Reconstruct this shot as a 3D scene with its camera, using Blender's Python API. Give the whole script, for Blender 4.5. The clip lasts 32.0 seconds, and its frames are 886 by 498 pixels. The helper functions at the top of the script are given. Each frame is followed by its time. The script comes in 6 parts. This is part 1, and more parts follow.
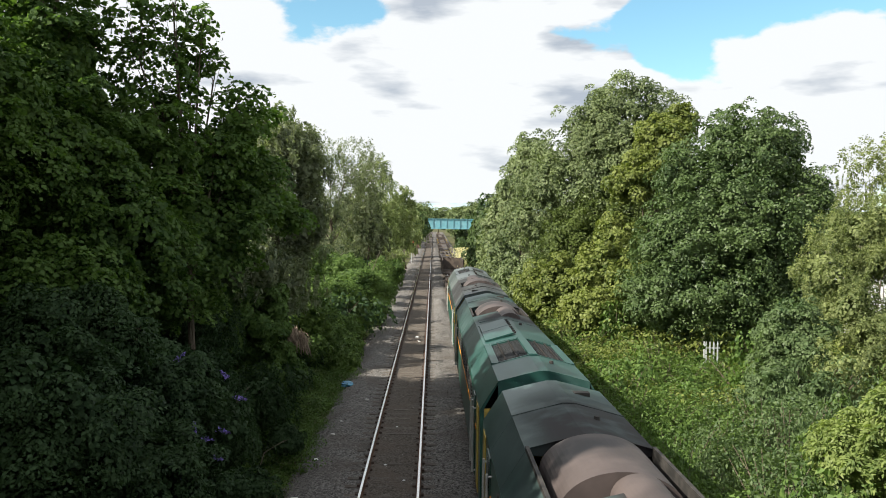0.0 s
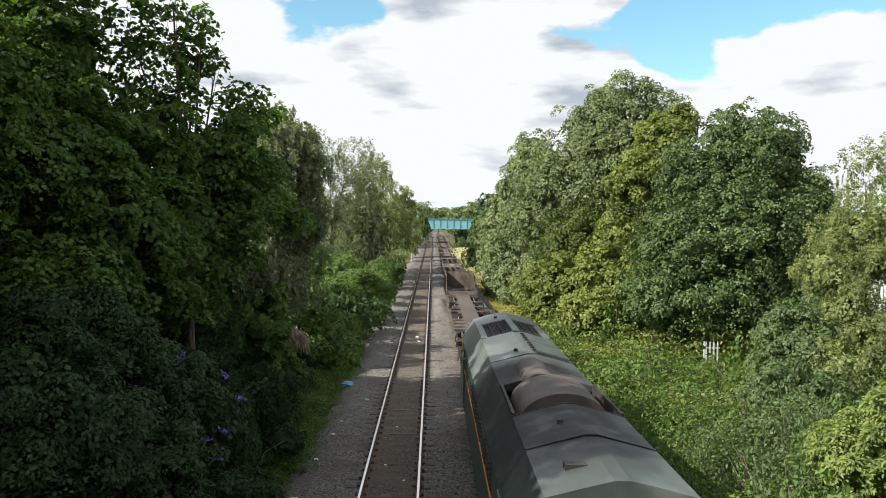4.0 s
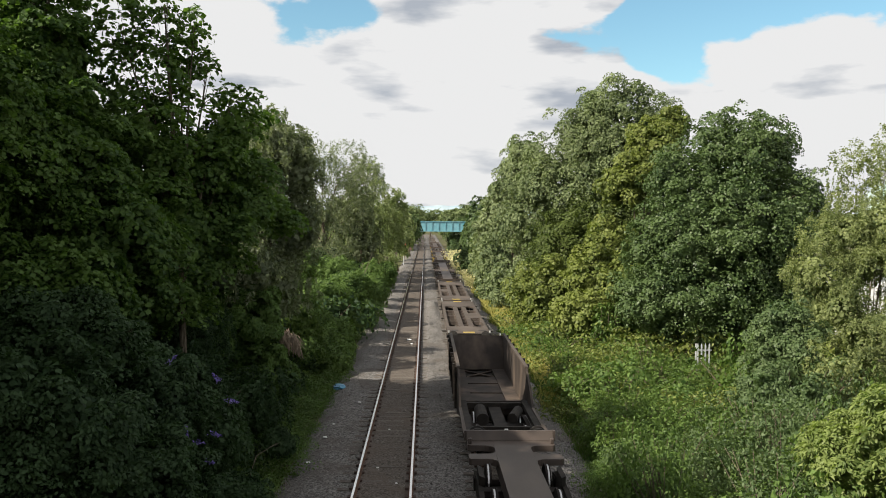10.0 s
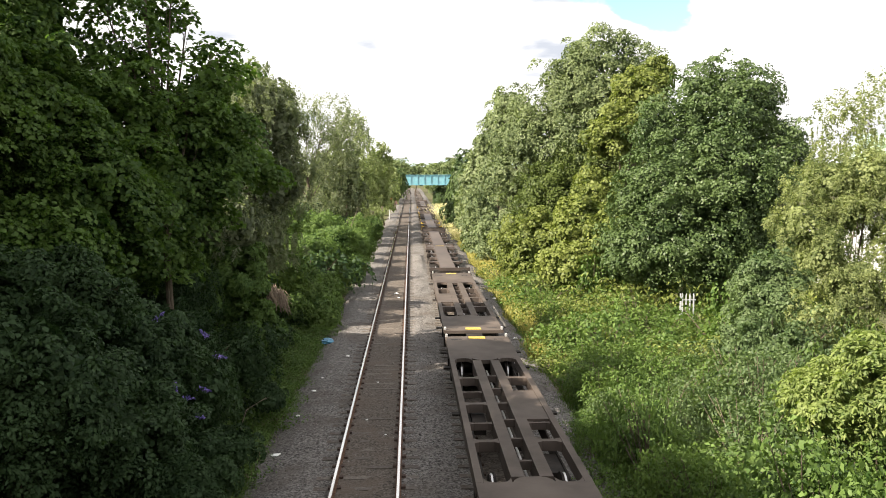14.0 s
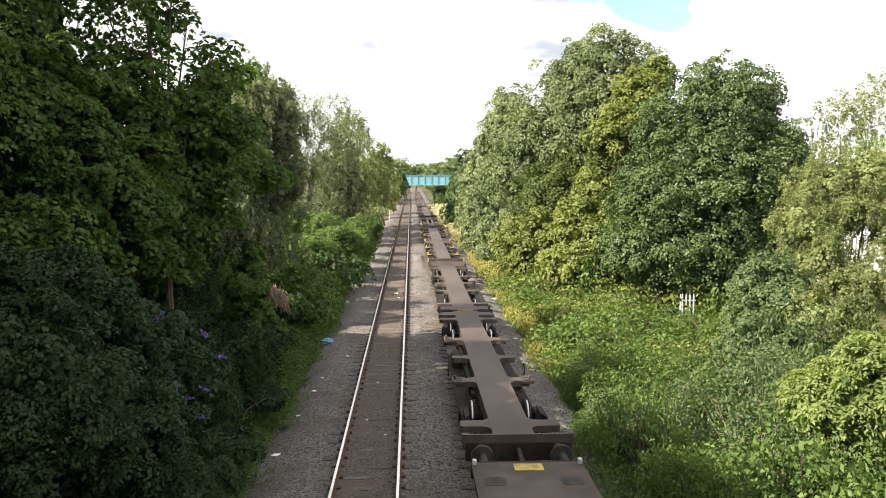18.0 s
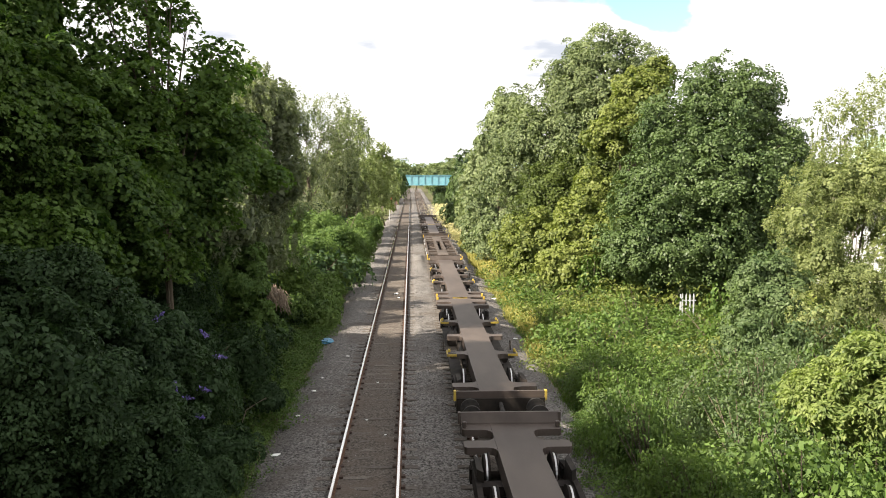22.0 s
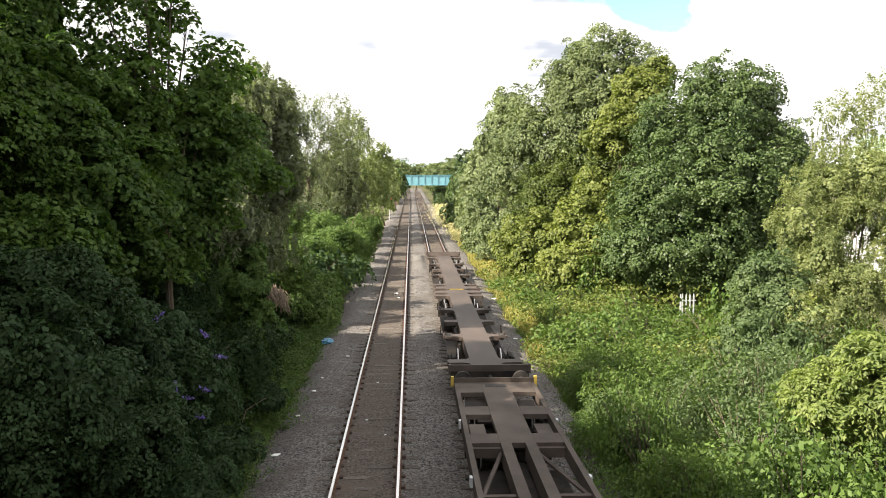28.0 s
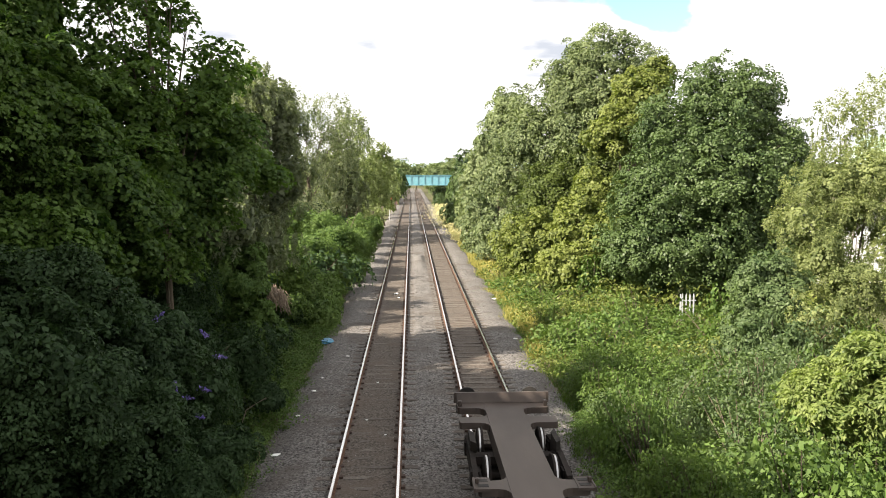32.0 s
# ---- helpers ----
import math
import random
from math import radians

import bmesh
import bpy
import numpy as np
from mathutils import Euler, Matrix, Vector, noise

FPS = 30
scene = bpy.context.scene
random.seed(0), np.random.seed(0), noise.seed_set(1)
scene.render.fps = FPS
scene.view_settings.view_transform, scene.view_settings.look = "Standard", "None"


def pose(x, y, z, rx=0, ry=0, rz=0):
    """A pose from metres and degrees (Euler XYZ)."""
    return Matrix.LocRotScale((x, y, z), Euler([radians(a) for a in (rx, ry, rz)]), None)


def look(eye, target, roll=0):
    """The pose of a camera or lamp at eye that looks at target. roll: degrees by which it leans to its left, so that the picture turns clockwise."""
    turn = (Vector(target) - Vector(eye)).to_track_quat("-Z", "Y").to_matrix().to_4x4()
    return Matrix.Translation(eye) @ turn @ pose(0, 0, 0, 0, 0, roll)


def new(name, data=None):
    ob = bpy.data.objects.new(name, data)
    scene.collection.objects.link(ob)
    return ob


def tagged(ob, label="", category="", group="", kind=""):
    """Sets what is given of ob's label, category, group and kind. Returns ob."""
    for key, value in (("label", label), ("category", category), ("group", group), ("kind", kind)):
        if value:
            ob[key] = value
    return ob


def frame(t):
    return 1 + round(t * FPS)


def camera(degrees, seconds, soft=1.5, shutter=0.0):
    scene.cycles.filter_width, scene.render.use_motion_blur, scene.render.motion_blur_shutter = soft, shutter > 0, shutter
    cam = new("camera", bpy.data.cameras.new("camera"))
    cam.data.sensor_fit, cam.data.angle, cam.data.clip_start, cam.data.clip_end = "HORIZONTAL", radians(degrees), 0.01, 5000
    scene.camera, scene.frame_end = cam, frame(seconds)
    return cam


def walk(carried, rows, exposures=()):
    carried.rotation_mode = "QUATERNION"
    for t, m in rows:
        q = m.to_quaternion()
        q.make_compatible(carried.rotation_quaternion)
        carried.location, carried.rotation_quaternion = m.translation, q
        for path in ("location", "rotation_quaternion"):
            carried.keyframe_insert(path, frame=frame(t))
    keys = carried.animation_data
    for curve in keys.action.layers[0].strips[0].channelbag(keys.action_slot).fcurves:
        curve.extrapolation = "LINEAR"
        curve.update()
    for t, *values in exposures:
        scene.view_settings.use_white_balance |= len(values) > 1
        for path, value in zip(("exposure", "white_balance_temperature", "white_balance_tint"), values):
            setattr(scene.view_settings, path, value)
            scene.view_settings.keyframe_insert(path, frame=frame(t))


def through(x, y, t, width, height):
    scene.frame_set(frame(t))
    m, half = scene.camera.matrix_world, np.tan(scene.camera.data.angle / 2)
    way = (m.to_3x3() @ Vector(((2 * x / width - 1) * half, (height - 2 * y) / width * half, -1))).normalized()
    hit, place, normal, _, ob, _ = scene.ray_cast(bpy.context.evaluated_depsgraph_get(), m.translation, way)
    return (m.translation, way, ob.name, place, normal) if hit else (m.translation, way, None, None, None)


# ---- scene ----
# ---- camera: a tripod on an overbridge, turned once while the train passes ----
cam = camera(55.83, 32.0, soft=0.95)
EYE = (0.0, 0.0, 7.135)


def aim(right, down, lean):
    a, b = radians(right), radians(down)
    way = Vector((math.sin(a) * math.cos(b), math.cos(a) * math.cos(b), -math.sin(b)))
    return look(EYE, Vector(EYE) + way, lean)


TURNS = [(0, 0.69, 2.15, 0.57), (7.8, 0.69, 2.15, 0.57), (8.5, 0.73, 2.155, 0.59), (9, 1.053, 2.074, 0.6),
         (9.5, 1.227, 1.958, 0.58), (10, 1.217, 1.974, 0.554), (10.5, 1.395, 2.191, 0.444), (11, 1.404, 2.982, 0.295),
         (11.5, 1.871, 4.123, 0.081), (12, 2.1, 4.837, -0.007), (12.5, 2.193, 5.081, -0.083), (13, 2.152, 5.148, -0.1),
         (13.5, 2.085, 5.198, -0.1), (14, 2.185, 5.15, -0.08), (14.8, 2.1775, 5.135, 0), (32, 2.1775, 5.135, 0)]
walk(cam, [(t, aim(a, b, c)) for t, a, b, c in TURNS],
     exposures=[(0, 1.04, 6300, 8), (7.0, 1.0, 6300, 8), (8.2, 0.85, 6400, 9), (10.2, 0.8, 6500, 10), (10.8, 0.84, 6540, 11), (11.6, 1.2, 6640, 12), (12.4, 1.58, 6700, 12), (32, 1.58, 6700, 12)])

# ---- world and sun ----
SUN_EL, SUN_AZ = 38.0, 247.0
world = bpy.data.worlds.new("sky")
scene.world = world
world.use_nodes = True
wn, wl = world.node_tree.nodes, world.node_tree.links
wn.clear()


def wnode(kind, **inputs):
    n = wn.new(kind)
    for k, v in inputs.items():
        n.inputs[k.replace("_", " ")].default_value = v
    return n


def wmath(op, a, b=None):
    n = wn.new("ShaderNodeMath")
    n.operation = op
    for i, v in enumerate((a, b)):
        if v is None:
            continue
        if isinstance(v, (int, float)):
            n.inputs[i].default_value = v
        else:
            wl.new(v, n.inputs[i])
    return n.outputs[0]


sky = wn.new("ShaderNodeTexSky")
sky.sky_type, sky.sun_disc = "NISHITA", False
sky.sun_elevation, sky.sun_rotation = radians(SUN_EL), radians(SUN_AZ)
sky.air_density, sky.dust_density, sky.ozone_density = 1.0, 0.6, 1.6
co = wn.new("ShaderNodeTexCoord")
sep = wn.new("ShaderNodeSeparateXYZ")
wl.new(co.outputs["Generated"], sep.inputs[0])
squash = wn.new("ShaderNodeMapping")
squash.inputs["Scale"].default_value = (5.0, 5.0, 9.5)
squash.inputs["Location"].default_value = (3.1, 0.4, 1.7)
wl.new(co.outputs["Generated"], squash.inputs["Vector"])
billow = wnode("ShaderNodeTexNoise", Scale=1.0, Detail=9.0, Roughness=0.5, Lacunarity=2.1)
wl.new(squash.outputs[0], billow.inputs["Vector"])
cover = wn.new("ShaderNodeMapRange")
cover.interpolation_type = "SMOOTHSTEP"
cover.inputs["From Min"].default_value, cover.inputs["From Max"].default_value = 0.35, 0.405
gap = billow.outputs["Fac"]
flatter = wn.new("ShaderNodeMapping")
flatter.inputs["Scale"].default_value = (1.0, 1.0, 2.2)
wl.new(co.outputs["Generated"], flatter.inputs["Vector"])
# bearing and height in degrees, reach, depth: blue gaps thin the cover, cloud banks thicken it
for bearing, high, reach, deep in ((16.0, 13.3, 0.19, 0.36), (-8.5, 14.2, 0.13, 0.2), (4.2, 7.2, 0.05, 0.12), (24.0, 15.0, 0.2, 0.2),
                                   (-5.0, 10.3, 0.13, -0.22), (27.0, 6.2, 0.16, -0.3), (0.0, 4.6, 0.2, -0.22), (10.5, 14.6, 0.1, -0.3), (-24.0, 9.0, 0.3, -0.2)):
    p, q = radians(bearing), radians(high)
    off = wn.new("ShaderNodeVectorMath")
    off.operation = "DISTANCE"
    off.inputs[1].default_value = (math.sin(p) * math.cos(q), math.cos(p) * math.cos(q), 2.2 * math.sin(q))
    wl.new(flatter.outputs[0], off.inputs[0])
    dip = wn.new("ShaderNodeMapRange")
    dip.interpolation_type = "SMOOTHSTEP"
    dip.inputs["From Max"].default_value, dip.inputs["To Min"].default_value, dip.inputs["To Max"].default_value = reach, deep, 0.0
    wl.new(off.outputs["Value"], dip.inputs["Value"])
    gap = wmath("SUBTRACT", gap, dip.outputs[0])
wl.new(gap, cover.inputs["Value"])
grey = wnode("ShaderNodeTexNoise", Scale=1.6, Detail=5.0, Roughness=0.5)
under = wn.new("ShaderNodeMapping")
under.inputs["Scale"].default_value = (4.0, 4.0, 16.0)
under.inputs["Location"].default_value = (0.3, 2.2, 0.55)
wl.new(co.outputs["Generated"], under.inputs["Vector"])
wl.new(under.outputs[0], grey.inputs["Vector"])
tone = wn.new("ShaderNodeValToRGB")
tone.color_ramp.elements[0].position, tone.color_ramp.elements[0].color = 0.3, (0.25, 0.272, 0.306, 1)
tone.color_ramp.elements[1].position, tone.color_ramp.elements[1].color = 0.44, (0.48, 0.48, 0.48, 1)
wl.new(grey.outputs["Fac"], tone.inputs[0])
dim = wn.new("ShaderNodeMix")
dim.data_type, dim.blend_type = "RGBA", "MULTIPLY"
dim.inputs["Factor"].default_value = 1.0
dim.inputs[7].default_value = (0.083, 0.103, 0.093, 1)
wl.new(sky.outputs[0], dim.inputs[6])
clouds = wn.new("ShaderNodeMix")
clouds.data_type = "RGBA"
wl.new(cover.outputs[0], clouds.inputs["Factor"])
wl.new(dim.outputs[2], clouds.inputs[6])
wl.new(tone.outputs[0], clouds.inputs[7])
bg = wnode("ShaderNodeBackground", Strength=1.0)
wl.new(clouds.outputs[2], bg.inputs["Color"])
wout = wn.new("ShaderNodeOutputWorld")
wl.new(bg.outputs[0], wout.inputs["Surface"])

sun = new("sun", bpy.data.lights.new("sun", "SUN"))
sun.data.energy, sun.data.angle, sun.data.color = 5.0, radians(0.6), (1.0, 0.92, 0.78)
_a, _e = radians(SUN_AZ), radians(SUN_EL)
SUN_WAY = Vector((math.sin(_a) * math.cos(_e), math.cos(_a) * math.cos(_e), math.sin(_e)))
sun.matrix_world = look(SUN_WAY * 60, (0, 0, 0))

# ---- materials ----
def mat(name, base, rough=0.7, metal=0.0, second=None, scale=4.0, detail=6.0, bump=0.0, bump_scale=None, per="", spread=0.0,
        blotch=None, blotch_scale=0.6, blotch_range=(0.5, 0.7), spec=0.5, stretch=(1, 1, 1)):
    """A surface in two colours mixed by fine noise, with larger stains, random shade per piece and fine relief."""
    m = bpy.data.materials.new(name)
    m.use_nodes = True
    n, l = m.node_tree.nodes, m.node_tree.links
    b = n["Principled BSDF"]
    b.inputs["Roughness"].default_value, b.inputs["Metallic"].default_value = rough, metal
    b.inputs["Specular IOR Level"].default_value = spec
    c = n.new("ShaderNodeTexCoord")
    mp = n.new("ShaderNodeMapping")
    mp.inputs["Scale"].default_value = stretch
    l.new(c.outputs["Object"], mp.inputs[0])
    t = n.new("ShaderNodeTexNoise")
    t.inputs["Scale"].default_value, t.inputs["Detail"].default_value = scale, detail
    l.new(mp.outputs[0], t.inputs["Vector"])
    ramp = n.new("ShaderNodeValToRGB")
    ramp.color_ramp.elements[0].position, ramp.color_ramp.elements[1].position = 0.35, 0.65
    ramp.color_ramp.elements[0].color = (*base, 1)
    ramp.color_ramp.elements[1].color = (*(second or [v * 1.25 for v in base]), 1)
    l.new(t.outputs["Fac"], ramp.inputs[0])
    out = ramp.outputs[0]
    if blotch:
        t2 = n.new("ShaderNodeTexNoise")
        t2.inputs["Scale"].default_value, t2.inputs["Detail"].default_value = blotch_scale, 5
        l.new(mp.outputs[0], t2.inputs["Vector"])
        r2 = n.new("ShaderNodeMapRange")
        r2.inputs["From Min"].default_value, r2.inputs["From Max"].default_value = blotch_range
        l.new(t2.outputs["Fac"], r2.inputs["Value"])
        mx = n.new("ShaderNodeMix")
        mx.data_type = "RGBA"
        l.new(r2.outputs[0], mx.inputs["Factor"])
        l.new(out, mx.inputs[6])
        mx.inputs[7].default_value = (*blotch, 1)
        out = mx.outputs[2]
    if per:
        src = n.new("ShaderNodeObjectInfo").outputs["Random"] if per == "object" else n.new("ShaderNodeNewGeometry").outputs["Random Per Island"]
        r3 = n.new("ShaderNodeMapRange")
        r3.inputs["To Min"].default_value, r3.inputs["To Max"].default_value = 1 - spread, 1 + spread
        l.new(src, r3.inputs["Value"])
        hv = n.new("ShaderNodeHueSaturation")
        l.new(out, hv.inputs["Color"])
        l.new(r3.outputs[0], hv.inputs["Value"])
        out = hv.outputs[0]
    l.new(out, b.inputs["Base Color"])
    if bump:
        t3 = n.new("ShaderNodeTexNoise")
        t3.inputs["Scale"].default_value, t3.inputs["Detail"].default_value = bump_scale or scale * 3, 4
        l.new(mp.outputs[0], t3.inputs["Vector"])
        bp = n.new("ShaderNodeBump")
        bp.inputs["Strength"].default_value, bp.inputs["Distance"].default_value = bump, 0.03
        l.new(t3.outputs["Fac"], bp.inputs["Height"])
        l.new(bp.outputs[0], b.inputs["Normal"])
    return m


def leaf_mat(name, dark, light, through=0.3, rough=0.5, patch=0.25, spec=0.2):
    """Leaves: shade varies leaf by leaf and in patches of the crown; some light passes through."""
    m = bpy.data.materials.new(name)
    m.use_nodes = True
    n, l = m.node_tree.nodes, m.node_tree.links
    b = n["Principled BSDF"]
    b.inputs["Roughness"].default_value = rough
    b.inputs["Specular IOR Level"].default_value = spec
    g = n.new("ShaderNodeNewGeometry")
    c = n.new("ShaderNodeTexCoord")
    t = n.new("ShaderNodeTexNoise")
    t.inputs["Scale"].default_value, t.inputs["Detail"].default_value = patch, 3
    l.new(c.outputs["Object"], t.inputs["Vector"])
    add = n.new("ShaderNodeMath")
    add.operation = "MULTIPLY_ADD"
    l.new(g.outputs["Random Per Island"], add.inputs[0])
    add.inputs[1].default_value = 0.34
    t2 = n.new("ShaderNodeTexNoise")
    t2.inputs["Scale"].default_value, t2.inputs["Detail"].default_value = patch * 7, 2
    l.new(c.outputs["Object"], t2.inputs["Vector"])
    both = n.new("ShaderNodeMath")
    both.operation = "MULTIPLY_ADD"
    l.new(t2.outputs["Fac"], both.inputs[0])
    both.inputs[1].default_value = 0.5
    l.new(t.outputs["Fac"], both.inputs[2])
    l.new(both.outputs[0], add.inputs[2])
    r = n.new("ShaderNodeValToRGB")
    r.color_ramp.elements[0].position, r.color_ramp.elements[1].position = 0.58, 1.22
    r.color_ramp.elements[0].color, r.color_ramp.elements[1].color = (*dark, 1), (*light, 1)
    l.new(add.outputs[0], r.inputs[0])
    l.new(r.outputs[0], b.inputs["Base Color"])
    tr = n.new("ShaderNodeBsdfTranslucent")
    glow = n.new("ShaderNodeMix")
    glow.data_type, glow.blend_type = "RGBA", "MULTIPLY"
    glow.inputs["Factor"].default_value = 1.0
    glow.inputs[7].default_value = (1.15, 1.3, 0.6, 1)
    l.new(r.outputs[0], glow.inputs[6])
    l.new(glow.outputs[2], tr.inputs["Color"])
    mx = n.new("ShaderNodeMixShader")
    mx.inputs[0].default_value = through
    l.new(b.outputs[0], mx.inputs[1])
    l.new(tr.outputs[0], mx.inputs[2])
    l.new(mx.outputs[0], n["Material Output"].inputs["Surface"])
    return m


def roof_mat(name, base, second, soot, bald=(0.066, 0.105, 0.1)):
    """Faded roof paint: exhaust soot lies thick about the silencer and trails along the ridge, with pale rubbed patches and rain streaks."""
    m = mat(name, base, 0.45, second=second, spec=0.3, scale=1.4, detail=9, bump=0.06, bump_scale=4, blotch=bald, blotch_scale=0.7, blotch_range=(0.5, 0.8), stretch=(1.0, 0.45, 1.0))
    n, l = m.node_tree.nodes, m.node_tree.links
    b = n["Principled BSDF"]
    paint = b.inputs["Base Color"].links[0].from_socket
    c = n.new("ShaderNodeTexCoord")
    xyz = n.new("ShaderNodeSeparateXYZ")
    l.new(c.outputs["Object"], xyz.inputs[0])

    def ramp(src, a0, a1, b0=0.0, b1=1.0):
        r = n.new("ShaderNodeMapRange")
        r.interpolation_type = "SMOOTHSTEP"
        for k, v in zip(("From Min", "From Max", "To Min", "To Max"), (a0, a1, b0, b1)):
            r.inputs[k].default_value = v
        l.new(src, r.inputs["Value"])
        return r.outputs[0]

    def calc(op, p, q):
        k = n.new("ShaderNodeMath")
        k.operation = op
        for i, v in enumerate((p, q)):
            if isinstance(v, float):
                k.inputs[i].default_value = v
            else:
                l.new(v, k.inputs[i])
        return k.outputs[0]
    along = calc("MULTIPLY", ramp(xyz.outputs["Y"], -1.0, 0.9), ramp(xyz.outputs["Y"], 6.2, 9.6, 1.0, 0.0))
    across = ramp(xyz.outputs["X"], -1.2, -0.35, 0.35, 1.0)
    cloud = n.new("ShaderNodeTexNoise")
    cloud.inputs["Scale"].default_value, cloud.inputs["Detail"].default_value = 1.3, 6
    l.new(c.outputs["Object"], cloud.inputs["Vector"])
    thick = calc("MULTIPLY", calc("MULTIPLY", along, across), ramp(cloud.outputs["Fac"], 0.3, 0.55, 0.6, 1.0))
    fac = calc("MULTIPLY", thick, soot)
    mx = n.new("ShaderNodeMix")
    mx.data_type = "RGBA"
    l.new(fac, mx.inputs["Factor"])
    l.new(paint, mx.inputs[6])
    mx.inputs[7].default_value = (0.022, 0.02, 0.021, 1)
    l.new(mx.outputs[2], b.inputs["Base Color"])
    l.new(ramp(fac, 0.0, 1.0, 0.42, 0.85), b.inputs["Roughness"])
    return m


